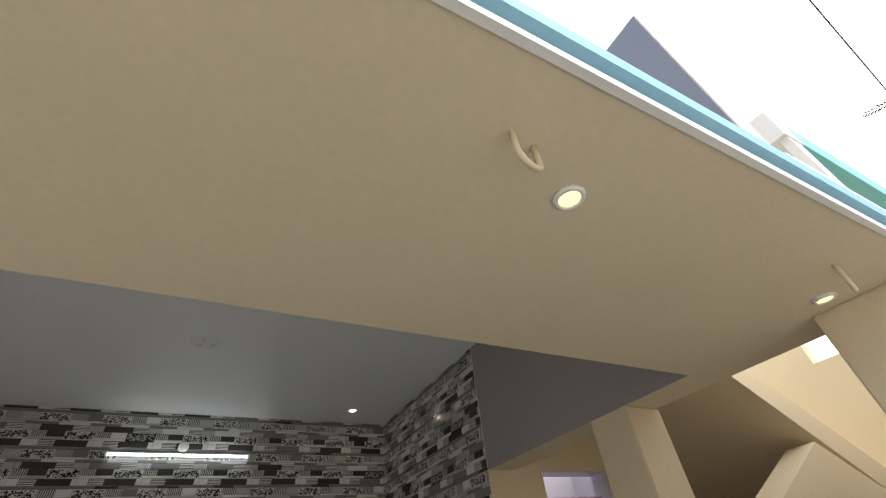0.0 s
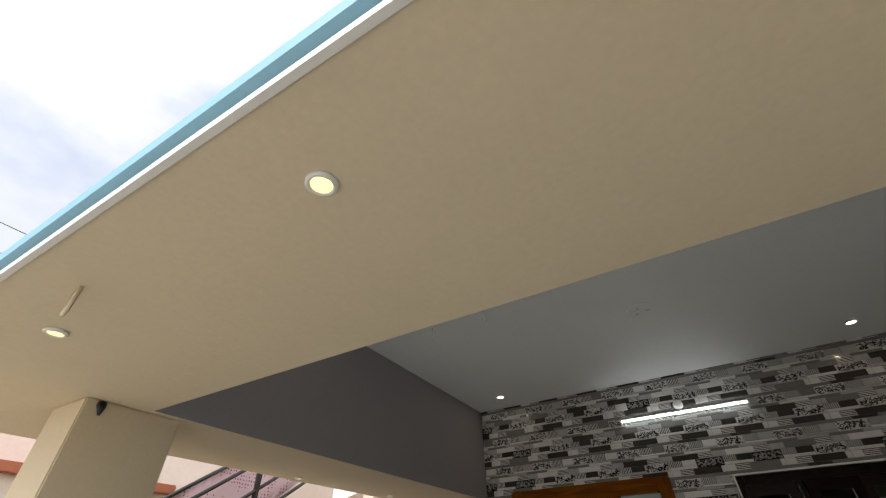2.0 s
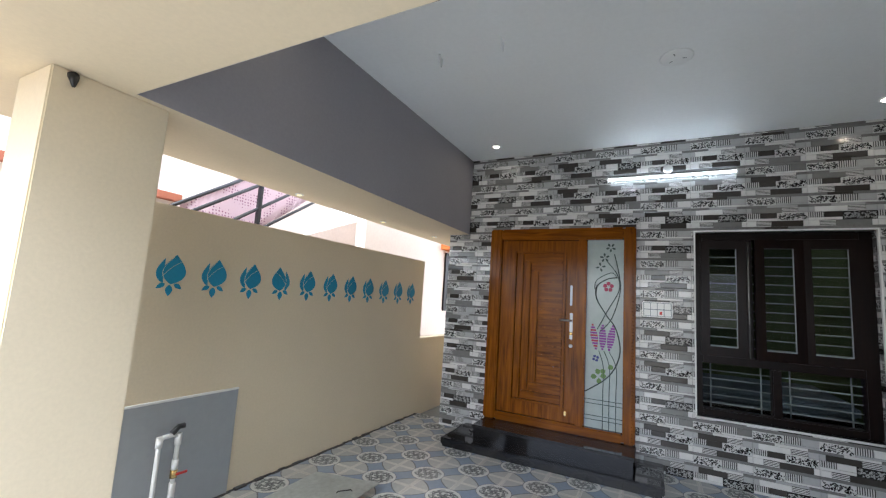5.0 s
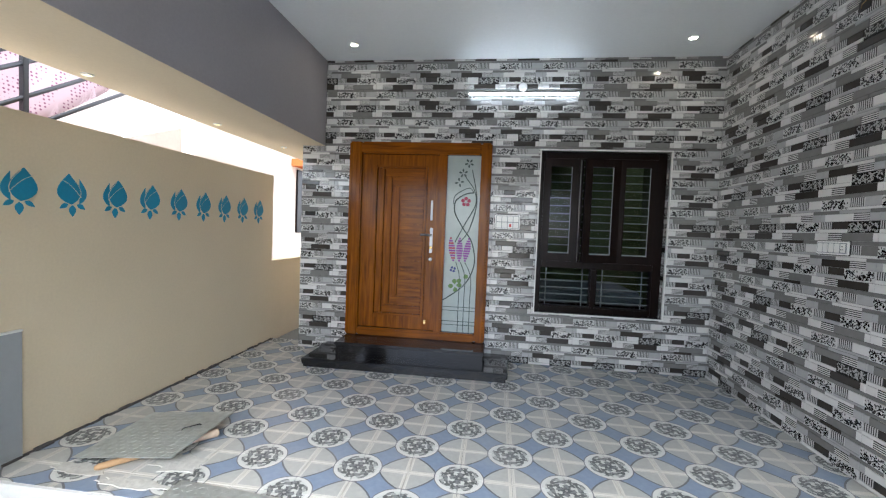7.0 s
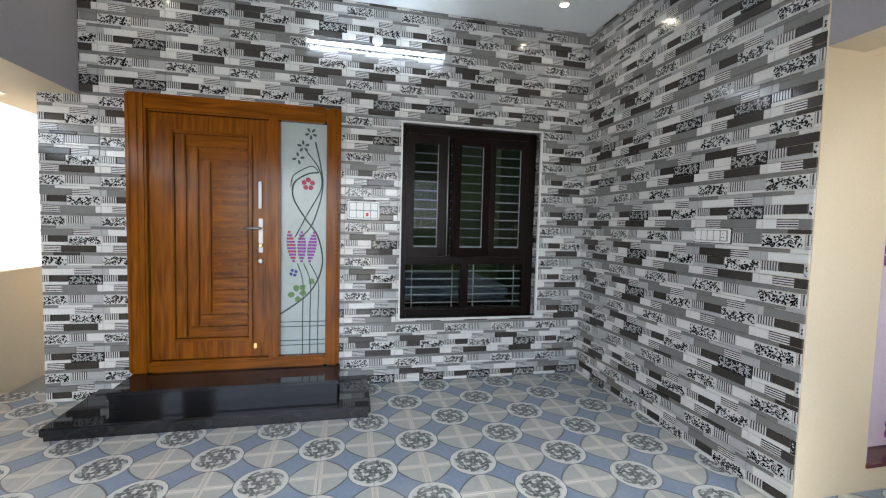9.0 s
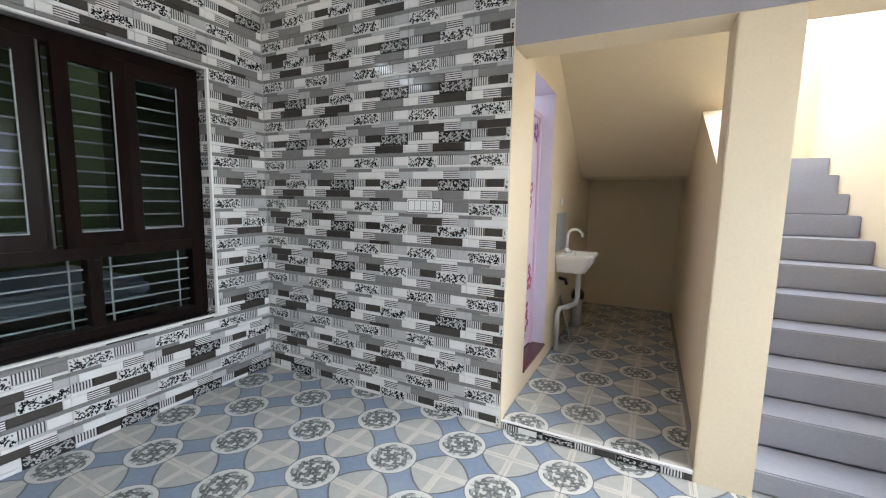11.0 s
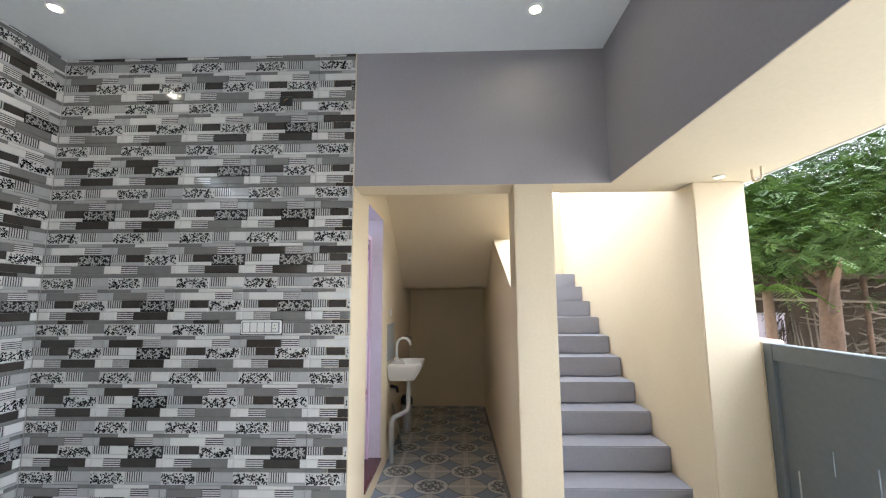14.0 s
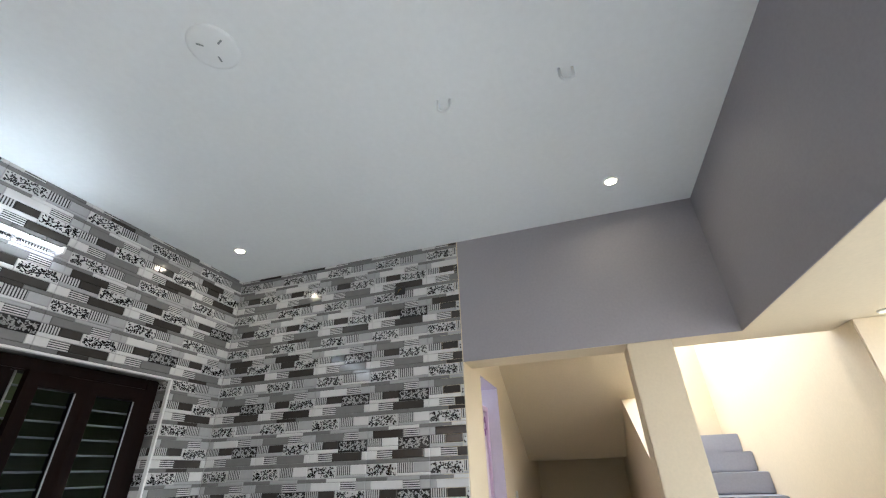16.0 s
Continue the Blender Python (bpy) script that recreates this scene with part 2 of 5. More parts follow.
M_LEDW = glow("neutral_led", (1.0, 0.86, 0.62), 22.0)
M_TUBE = glow("cool_tube", (0.88, 0.95, 1.0), 3.6)
M_LOTUS = material("teal_stencil_paint", (0.012, 0.24, 0.41), 0.6, 0.1, 60, 0.05)
M_STEEL = material("galvanised_plate", (0.52, 0.55, 0.54), 0.38, 0.2, 25, 0.3, 0.75)
M_SLAB = material("grey_glazed_slab", (0.33, 0.35, 0.36), 0.3, 0.05, 20, 0.02)
M_PIPE = material("white_pvc", (0.78, 0.78, 0.76), 0.3, 0.05, 20, 0.02)
M_PIPEG = material("grey_pvc", (0.42, 0.43, 0.44), 0.4, 0.06, 20, 0.02)
M_RED = material("red_plastic", (0.6, 0.03, 0.02), 0.35, 0.05, 20, 0.0)
M_HANDLE = material("bare_wood_handle", (0.48, 0.30, 0.15), 0.6, 0.15, 50, 0.1)
M_LILAC = material("lilac_glazed_tile", (0.62, 0.59, 0.70), 0.2, 0.05, 20, 0.02)
M_MAROON = material("maroon_granite", (0.12, 0.04, 0.035), 0.15, 0.3, 120, 0.0)
M_PINKH = material("pale_pink_wall_paint", (0.68, 0.59, 0.52), 0.75, 0.06, 20, 0.08)
M_LAV = material("lavender_wall_paint", (0.58, 0.51, 0.58), 0.75, 0.06, 20, 0.08)
M_YELL = material("pale_yellow_wall_paint", (0.68, 0.64, 0.36), 0.75, 0.06, 20, 0.08)
M_ORNG = material("orange_trim_paint", (0.62, 0.16, 0.035), 0.7, 0.08, 20, 0.08)
M_RUST = material("terracotta_trim_paint", (0.40, 0.13, 0.07), 0.7, 0.08, 20, 0.08)
M_VIOL = material("violet_trim_paint", (0.26, 0.16, 0.42), 0.7, 0.08, 20, 0.08)
M_TWHITE = material("white_glaze", (0.70, 0.695, 0.68), 0.12, 0.05, 25, 0.03, island=0.015)
M_TLIGHT = material("light_grey_glaze", (0.43, 0.43, 0.435), 0.12, 0.10, 25, 0.03, island=0.02)
M_TMID = material("mid_grey_glaze", (0.20, 0.197, 0.192), 0.12, 0.1, 25, 0.03, island=0.03)
M_TDARK = material("charcoal_glaze", (0.048, 0.043, 0.038), 0.12, 0.15, 25, 0.03, island=0.05)
M_TROWS = tile_print("ruled_glaze", "rows", (0.03, 0.03, 0.03), (0.68, 0.67, 0.66), 25.0)
M_TCOLS = tile_print("fluted_glaze", "cols", (0.05, 0.05, 0.05), (0.58, 0.58, 0.57), 21.0)
M_TORNL = material("pale_ornament_glaze", (0.60, 0.60, 0.59), 0.14, 0.08, 60, 0.03)
M_TORND = material("black_ornament_glaze", (0.020, 0.020, 0.020), 0.14, 0.15, 60, 0.03)
M_VINED = material("black_vine_glaze", (0.014, 0.014, 0.014), 0.14, 0.15, 60, 0.0)
M_VINEL = material("silver_vine_glaze", (0.40, 0.40, 0.39), 0.14, 0.12, 60, 0.0)
M_FLOOR = floor_print("printed_floor_tile")


# ---- mesh helpers ----
def box(bm, x0, x1, y0, y1, z0, z1, mat=0):
    vs = [bm.verts.new((x, y, z)) for z in (z0, z1) for y in (y0, y1) for x in (x0, x1)]
    for f in ((0, 2, 3, 1), (4, 5, 7, 6), (0, 1, 5, 4), (2, 6, 7, 3), (0, 4, 6, 2), (1, 3, 7, 5)):
        bm.faces.new([vs[i] for i in f]).material_index = mat
    return vs


def boxes(*rows):
    bm = bmesh.new()
    for r in rows:
        box(bm, *r)
    return bm


def soft(bm, width=0.006, seg=2):
    bmesh.ops.bevel(bm, geom=list(bm.edges), offset=width, segments=seg, affect="EDGES", clamp_overlap=True)
    return bm


def tube(bm, pts, r, seg=10, cap=True):
    """A round bar along points; r may be a list."""
    pts = [Vector(p) for p in pts]
    rs = r if isinstance(r, (list, tuple)) else [r] * len(pts)
    rings, side = [], None
    for i, p in enumerate(pts):
        d = (pts[min(i + 1, len(pts) - 1)] - pts[max(i - 1, 0)]).normalized()
        if side is None:
            side = d.orthogonal().normalized()
        side = (side - d * side.dot(d)).normalized()
        up = d.cross(side)
        rings.append([bm.verts.new(p + rs[i] * (math.cos(a) * side + math.sin(a) * up)) for a in [2 * math.pi * k / seg for k in range(seg)]])
    for a, b in zip(rings, rings[1:]):
        for k in range(seg):
            f = bm.faces.new((a[k], a[(k + 1) % seg], b[(k + 1) % seg], b[k]))
            f.smooth = True
    if cap:
        bm.faces.new(rings[0][::-1])
        bm.faces.new(rings[-1])
    return bm


def lathe(profile, seg=28, centre=(0, 0, 0), squash=1.0):
    """Turned shape about z from (radius, height) pairs."""
    bm = bmesh.new()
    rings = []
    for r, z in profile:
        rings.append([bm.verts.new((centre[0] + r * math.cos(2 * math.pi * k / seg), centre[1] + squash * r * math.sin(2 * math.pi * k / seg), centre[2] + z)) for k in range(seg)])
    for a, b in zip(rings, rings[1:]):
        for k in range(seg):
            f = bm.faces.new((a[k], a[(k + 1) % seg], b[(k + 1) % seg], b[k]))
            f.smooth = True
    bm.faces.new(rings[0][::-1])
    bm.faces.new(rings[-1])
    return bm


def prism(pts, axis, a, b):
    """A flat outline pushed along an axis from a to b. pts in the other two axes, in order."""
    bm = bmesh.new()
    def at(p, w):
        return {"x": (w, p[0], p[1]), "y": (p[0], w, p[1]), "z": (p[0], p[1], w)}[axis]
    lo, hi = [bm.verts.new(at(p, a)) for p in pts], [bm.verts.new(at(p, b)) for p in pts]
    bm.faces.new(lo)
    bm.faces.new(hi[::-1])
    for i in range(len(pts)):
        j = (i + 1) % len(pts)
        bm.faces.new((lo[i], hi[i], hi[j], lo[j]))
    bmesh.ops.recalc_face_normals(bm, faces=bm.faces)
    return bm


def mesh_of(name, bm, *mats):
    me = bpy.data.meshes.new(name)
    bm.normal_update()
    bm.to_mesh(me)
    bm.free()
    for m in mats:
        me.materials.append(m)
    return me


def part(name, bm, mat, parent=None, label=""):
    mats = mat if isinstance(mat, (list, tuple)) else (mat,)
    ob = new(name, mesh_of(name, bm, *mats))
    if parent:
        ob.parent = parent
    return tagged(ob, label)


def structure(name, bm, mat, label, category):
    return tagged(part(name, bm, mat), label, category, kind="structure")


def thing(name, at, label, category, group=""):
    ob = new(name)
    ob.empty_display_size = 0.1
    ob.matrix_basis = at
    return tagged(ob, label, category, group)


# ---- large structure ----
ZB, ZC, YD, XR, XL = 2.323, 3.27, 4.905, 1.97, -2.23
YF, YB = 0.262, 1.143           # front edge of the canopy, inner face of its beam
structure("ground", boxes((-400, 400, -400, 400, -0.45, -0.30)), M_EARTH, "dusty bare earth ground around the houses", "ground")
structure("road", boxes((-60, 60, -4.2, -1.4, -0.302, -0.25)), M_CONC, "worn grey concrete lane outside the gate", "road")
structure("porch_base", boxes((-2.0, 2.2, 0.0, 5.15, -0.3, -0.012), (-2.95, -2.0, 2.20, 5.15, -0.3, -0.012), (-2.95, -2.0, 0.0, 2.20, -0.3, -0.112), (-2.95, -2.49, 5.15, 9, -0.3, -0.03), (-2.2, 2.2, -1.4, 0.0, -0.3, -0.06)), M_GROUT, "grey cement bed under the porch tiles", "floor bed")
structure("trim", boxes((-2.95, -2.0, 2.18, 2.20, -0.112, -0.002)), M_WHITE, "white edge of the tiled floor step", "step edge")
structure("ceiling", boxes((XL, XR, YB, YD, ZC, 3.42)), M_CEIL, "smooth white painted porch ceiling", "ceiling")
# unseen slab, added to block sky light above porch and room
structure("roof", boxes((-3.25, 2.2, 0.95, 9.0, 3.42, 3.6)), M_CONC, "unseen flat roof slab added to keep sky light out", "roof")
canopy = structure("canopy", boxes((-3.25, 2.2, YF, 0.95, ZB, ZB + 0.118), (-3.25, 2.2, 0.95, YB, ZB, 3.42), (-3.02, XL, YB, 6.2, ZB, 3.42), (XR, 2.2, YB, 2.84, ZB, 3.42)), M_CREAM, "cream painted concrete canopy beam with deep soffit", "canopy")
part("beam_face", boxes((XL + 0.004, XR - 0.004, YB, YB + 0.004, ZB + 0.002, ZC)), M_GREYP, canopy, "grey painted inner beam face")
part("beam_face", boxes((XL, XL + 0.004, YB + 0.004, YD, ZB + 0.002, ZC)), M_GREYP, canopy, "grey painted inner beam face")
part("beam_face", boxes((XR - 0.004, XR, YB + 0.004, 2.84, ZB + 0.002, ZC)), M_GREYP, canopy, "grey painted inner beam face")
part("lip", boxes((-3.27, 2.22, YF - 0.010, YF + 0.006, ZB - 0.005, ZB + 0.022)), M_WHITE, canopy, "white drip lip")
part("fascia", boxes((-3.27, 2.22, YF - 0.022, YF, ZB + 0.062, ZB + 0.118)), M_BLUEP, canopy, "sky-blue painted fascia band")

structure("wall_door", boxes((-2.49, -1.92, YD, 5.15, 0, 3.42), (-1.92, -0.335, YD, 5.15, 2.37, 3.42), (-0.335, 0.174, YD, 5.15, 0, 3.42), (0.174, 1.507, YD, 5.15, 2.325, 3.42), (0.174, 1.507, YD, 5.15, 0, 0.56), (1.507, 2.2, YD, 5.15, 0, 3.42), (-1.92, -0.335, YD, 5.15, 0, 0.14)), M_GROUT, "front house wall behind patterned grey tiles", "wall")
structure("wall_side", boxes((XR, 2.15, 2.84, YD, 0, 3.42)), M_GROUT, "side porch wall behind patterned grey tiles", "wall")
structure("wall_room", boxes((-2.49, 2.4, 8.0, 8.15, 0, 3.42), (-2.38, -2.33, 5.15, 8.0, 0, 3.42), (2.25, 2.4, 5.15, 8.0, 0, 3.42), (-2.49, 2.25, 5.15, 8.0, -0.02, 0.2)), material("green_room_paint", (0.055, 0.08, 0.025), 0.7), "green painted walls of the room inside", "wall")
structure("wall_house_side", boxes((-2.49, -2.38, 5.15, 8.15, -0.3, 3.42)), M_CREAM, "cream side wall of the house along the alley", "wall")
structure("wall_jamb", boxes((XR - 0.006, 2.44, 2.835, 3.0, 0, 3.42), (2.44, 3.10, 2.835, 3.0, 2.32, 3.42), (3.10, 5.5, 2.835, 3.0, 0, 3.42), (2.44, 3.10, 2.835, 3.0, 0, 0.19)), M_CREAM, "cream wall of the passage with washroom doorway", "wall")
structure("wall_washroom", boxes((2.15, 4.0, 4.2, 4.3, 0, 3.42), (4.0, 4.1, 3.0, 4.3, 0, 3.42)), M_LILAC, "lilac tiled washroom wall", "wall")
structure("wall_back", boxes((5.5, 5.65, 0.42, 1.88, 0, 3.12), (5.5, 5.65, 1.88, 3.0, 0, 3.9)), M_CREAM, "cream end wall behind the stairs", "wall")
structure("wall_stair", boxes((2.2, 5.5, 0.40, 0.56, 0, 3.24)), M_CREAM, "tall cream outer wall along the stairs", "wall")
structure("wall_under_stair", prism([(2.25, 0), (5.5, 0), (5.5, 1.74), (4.65, 1.75), (3.74, 2.22), (2.25, 1.58)], "y", 1.56, 1.75), M_CREAM, "cream wall between passage and stairs", "wall")
structure("column_right", soft(boxes((XR - 0.004, 2.25, 0.29, 0.62, -0.3, ZB))), M_CREAM, "cream painted square porch column", "column")
structure("column_gate", soft(boxes((XR - 0.004, 2.25, 0.14, 0.29, -0.3, 1.31))), M_CREAM, "short cream gate post beside the column", "gate post")
structure("column_middle", soft(boxes((XR - 0.006, 2.22, 1.525, 1.78, -0.01, ZB))), M_CREAM, "cream painted column between passage and stairs", "column")
structure("column_left", soft(boxes((-2.575, -2.265, 0.862, 1.308, -0.3, ZB))), M_CREAM, "cream painted porch column with a small socket", "column")
structure("wall_lotus", soft(boxes((-3.10, -2.95, 1.0, 5.1, -0.3, 1.995))), M_CREAM, "cream compound wall stencilled with teal lotus buds", "wall")
structure("wall_boundary", boxes((-3.10, -2.95, -1.4, 1.0, -0.3, 1.40), (-3.10, -2.96, 5.1, 9.0, -0.3, 0.965)), M_CREAM, "low cream boundary wall", "wall")
passage = structure("floor_passage", boxes((XR, 5.5, 1.78, 2.835, -0.1, 0.054), (2.22, 5.5, 1.75, 1.78, -0.1, 0.054)), M_GROUT, "raised cement bed of the passage floor", "floor bed")
structure("stair_slab", prism([(2.2, 3.205), (3.0, 2.734), (4.685, 1.742), (5.5, 1.742), (5.5, 1.93), (4.80, 1.93), (2.2, 3.42)], "y", 1.57, 2.835), M_CREAM, "sloping cream underside of the upper stair flight", "stair soffit")

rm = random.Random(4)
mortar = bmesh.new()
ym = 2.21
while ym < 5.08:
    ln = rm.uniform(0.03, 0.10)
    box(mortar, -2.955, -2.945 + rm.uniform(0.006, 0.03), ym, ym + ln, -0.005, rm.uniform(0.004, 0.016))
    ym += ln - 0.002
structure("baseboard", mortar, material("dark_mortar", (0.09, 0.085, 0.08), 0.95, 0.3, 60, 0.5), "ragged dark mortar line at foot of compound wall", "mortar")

# stairs, one block a step
stairs = thing("staircase", pose(2.045, 0.56, 0), "grey painted concrete staircase climbing beside the passage", "staircase")
for i in range(11):
    deep = 0.285 if i < 10 else 0.6
    part("step", soft(boxes((0.285 * i, 0.285 * i + deep, 0.001, 0.965, 0.181 * i - 0.07 if i else -0.01, 0.109 + 0.181 * i)), 0.008), M_STAIR, stairs)
part("infill", prism([(0.25, -0.02), (3.4, -0.02), (3.4, 1.85), (3.1, 1.85)], "y", 0.002, 0.963), M_STAIR, stairs)

# ---- front door ----
door = thing("front_door", pose(-1.92, YD, 0.14), "varnished teak front door with slatted panel and etched glass sidelight", "door")


def bar(name, x0, x1, z0, z1, y0, y1, mat, parent, width=0.008, label=""):
    return part(name, soft(boxes((x0, x1, y0, y1, z0, z1)), width, 2), mat, parent, label)


# outer frame: jambs, head, sill, mullion; local origin at the foot of the left jamb
bar("jamb", 0, 0.14, 0.061, 2.23, -0.05, 0.1, M_DOORW, door, 0.014)
bar("jamb", 1.47, 1.585, 0.061, 2.23, -0.05, 0.1, M_DOORW, door, 0.014)
bar("head", 0.14, 1.47, 2.10, 2.23, -0.05, 0.1, M_DOORX, door, 0.014)
bar("sill", 0.14, 1.47, 0.061, 0.15, -0.05, 0.1, M_DOORX, door, 0.012)
bar("mullion", 1.005, 1.105, 0.15, 2.10, -0.045, 0.1, M_DOORW, door, 0.012)
for x in (0.02, 1.50):
    for k in range(2):
        bar("moulding", x + 0.055 * k + 0.004, x + 0.055 * k + 0.018, 0.07, 2.22, -0.058, -0.049, M_DOORW, door, 0.004)
bead = bmesh.new()
for k in range(62):
    box(bead, 1.548, 1.572, -0.06, -0.048, 0.08 + 0.034 * k, 0.102 + 0.034 * k)
part("carved_beading", soft(bead, 0.004, 1), M_DOORW, door)
leaf = part("leaf", soft(boxes((0.142, 1.003, 0.0, 0.05, 0.152, 2.098)), 0.004), M_DOORW, door)
# raised panel frame
bar("panel_moulding", 0.30, 0.325, 0.30, 1.97, -0.040, 0.001, M_DOORW, leaf, 0.006)
bar("panel_moulding", 0.865, 0.89, 0.30, 1.97, -0.040, 0.001, M_DOORW, leaf, 0.006)
bar("panel_moulding", 0.325, 0.865, 1.945, 1.97, -0.040, 0.001, M_DOORX, leaf, 0.006)
bar("panel_moulding", 0.325, 0.865, 0.30, 0.325, -0.040, 0.001, M_DOORX, leaf, 0.006)
gap, pw = 0.017, 0.088
x_in, z_lo, z_hi = 0.335, 0.335, 1.935
for k in range(3):                     # nested upright boards with a board above and below each
    bar("slat", x_in + k * pw, x_in + (k + 1) * pw - gap, z_lo + k * 0.098, z_hi - k * 0.098, -0.030, 0.001, M_DOORW, leaf, 0.005)
    if k < 2:
        bar("slat", x_in + (k + 1) * pw, 0.857, z_hi - (k + 1) * 0.098 + gap, z_hi - k * 0.098, -0.030, 0.001, M_DOORX, leaf, 0.005)
        bar("slat", x_in + (k + 1) * pw, 0.857, z_lo + k * 0.098, z_lo + (k + 1) * 0.098 - gap, -0.030, 0.001, M_DOORX, leaf, 0.005)
rung = (z_hi - z_lo - 4 * 0.098) / 12
for k in range(12):
    z = z_lo + 0.196 + k * rung
    bar("slat", x_in + 3 * pw, 0.857, z, z + rung - gap, -0.030, 0.001, M_DOORX, leaf, 0.005)
# door furniture
plate = bar("lock_plate", 0.935, 0.967, 1.02, 1.30, -0.008, 0.001, M_CHROME, leaf, 0.004, "satin steel lock plate")
lev = tube(bmesh.new(), [(0.951, -0.006, 1.22), (0.951, -0.055, 1.22), (0.93, -0.062, 1.22), (0.84, -0.062, 1.22)], 0.011)
part("lever", lev, M_CHROME, plate)
part("keyhole", lathe([(0.017, 0), (0.017, 0.006), (0.011, 0.01)], 16), M_BRASS, plate).matrix_basis = pose(0.951, -0.008, 1.08, 90)
part("pull_handle", soft(boxes((0.938, 0.962, -0.032, -0.022, 1.38, 1.60), (0.943, 0.957, -0.022, 0.001, 1.40, 1.42), (0.943, 0.957, -0.022, 0.001, 1.56, 1.58)), 0.004), M_CHROME, leaf, "long satin steel pull handle")
part("deadbolt", lathe([(0.02, 0), (0.02, 0.01), (0.014, 0.014)], 18), M_CHROME, leaf).matrix_basis = pose(0.951, 0.001, 0.95, 90)
part("foot_bolt", soft(boxes((0.90, 0.922, -0.02, 0.001, 0.22, 0.27)), 0.005), M_BRASS, leaf, "small brass foot bolt")
part("sidelight", boxes((1.105, 1.47, 0.02, 0.03, 0.15, 2.10)), M_FROST, door, "frosted glass sidelight etched with flowers")
etch = material("green_black_etching", (0.03, 0.055, 0.05), 0.4)
ETP, ETR, ETB, ETG = (material("purple_etching", (0.20, 0.03, 0.26), 0.4), material("crimson_etching", (0.32, 0.025, 0.07), 0.4), material("blue_etching", (0.03, 0.04, 0.2), 0.4), material("leaf_green_etching", (0.10, 0.20, 0.05), 0.4))
side = thing("glass_etching", pose(-1.92 + 1.105, YD + 0.016, 0.14 + 0.15), "dark flowing stems and coloured blossoms etched on frosted glass", "etching")


def stem(pts, r=0.005):
    """A smooth line through points of (across, up) on the sidelight."""
    out = []
    for i in range(len(pts) - 1):
        p0, p1, p2, p3 = (Vector(pts[max(0, min(len(pts) - 1, j))]) for j in (i - 1, i, i + 1, i + 2))
        for k in range(8):
            t = k / 8
            out.append(0.5 * ((2 * p1) + (p2 - p0) * t + (2 * p0 - 5 * p1 + 4 * p2 - p3) * t * t + (3 * p1 - p0 - 3 * p2 + p3) * t ** 3))
    out.append(Vector(pts[-1]))
    part("stem", tube(bmesh.new(), [(p.x, 0, p.y) for p in out], r, 6), etch, side)


stem([(0.30, 1.55), (0.20, 1.53), (0.10, 1.45), (0.10, 1.32), (0.20, 1.15), (0.29, 1.02), (0.335, 0.82), (0.30, 0.65), (0.20, 0.50), (0.0, 0.35)], 0.006)
stem([(0.27, 1.80), (0.315, 1.60), (0.33, 1.40), (0.25, 1.12), (0.14, 0.98)])
stem([(0.20, 1.72), (0.30, 1.58), (0.32, 1.42), (0.21, 1.20), (0.11, 1.00)])
stem([(0.30, 1.55), (0.24, 1.60), (0.10, 1.52), (0.075, 1.42)], 0.004)
for k, x in enumerate((0.175, 0.235, 0.30)):
    stem([(0.13 + 0.05 * k, 0.78), (x, 0.62), (x, 0.35), (x, 0.0)], 0.004)
for z in (0.28, 0.24, 0.12, 0.08):
    stem([(0.0, z), (0.365, z)], 0.0035)


def petals(cx, cz, n, ln, wd, mat, turn=0.0, inner=0.2):
    bm = bmesh.new()
    for k in range(n):
        a = turn + 2 * math.pi * k / n
        d, s = Vector((math.cos(a), math.sin(a))), Vector((-math.sin(a), math.cos(a)))
        ring = [Vector((cx, cz)) + d * (ln * (inner + (1 - inner) * u)) + s * (wd * w) for u, w in ((0, 0), (0.35, 0.45), (0.75, 0.5), (1, 0.12), (1, -0.12), (0.75, -0.5), (0.35, -0.45))]
        lo = [bm.verts.new((p.x, 0.0, p.y)) for p in ring]
        hi = [bm.verts.new((p.x, -0.003, p.y)) for p in ring]
        bm.faces.new(hi)
        for i in range(7):
            bm.faces.new((lo[i], lo[(i + 1) % 7], hi[(i + 1) % 7], hi[i]))
    bmesh.ops.recalc_face_normals(bm, faces=bm.faces)
    part("blossom", bm, mat, side)


petals(0.215, 1.45, 5, 0.055, 0.042, ETR, 0.3)
petals(0.235, 1.87, 5, 0.05, 0.02, etch, 0.9)
petals(0.175, 1.76, 5, 0.05, 0.02, etch, 0.4)
petals(0.135, 1.66, 4, 0.05, 0.02, etch, 0.2)
petals(0.10, 0.70, 4, 0.035, 0.03, ETB, 0.5)
petals(0.13, 0.52, 4, 0.075, 0.05, ETG, 0.15)
petals(0.21, 0.60, 2, 0.07, 0.05, ETG, 0.6)
for cx, m in ((0.10, ETR), (0.165, ETP), (0.23, ETP)):
    for k in range(10):                # tulip cup in bands, pointed at both ends
        z = 0.79 + 0.027 * k
        w = 0.036 * math.sin(math.pi * (k + 0.7) / 10.4) ** 0.8
        part("tulip_band", boxes((cx - w + 0.004 * k * (cx - 0.165) / 0.065, cx + w + 0.004 * k * (cx - 0.165) / 0.065, -0.003, 0.0, z, z + 0.02)), m if k % 2 else ETP, side)

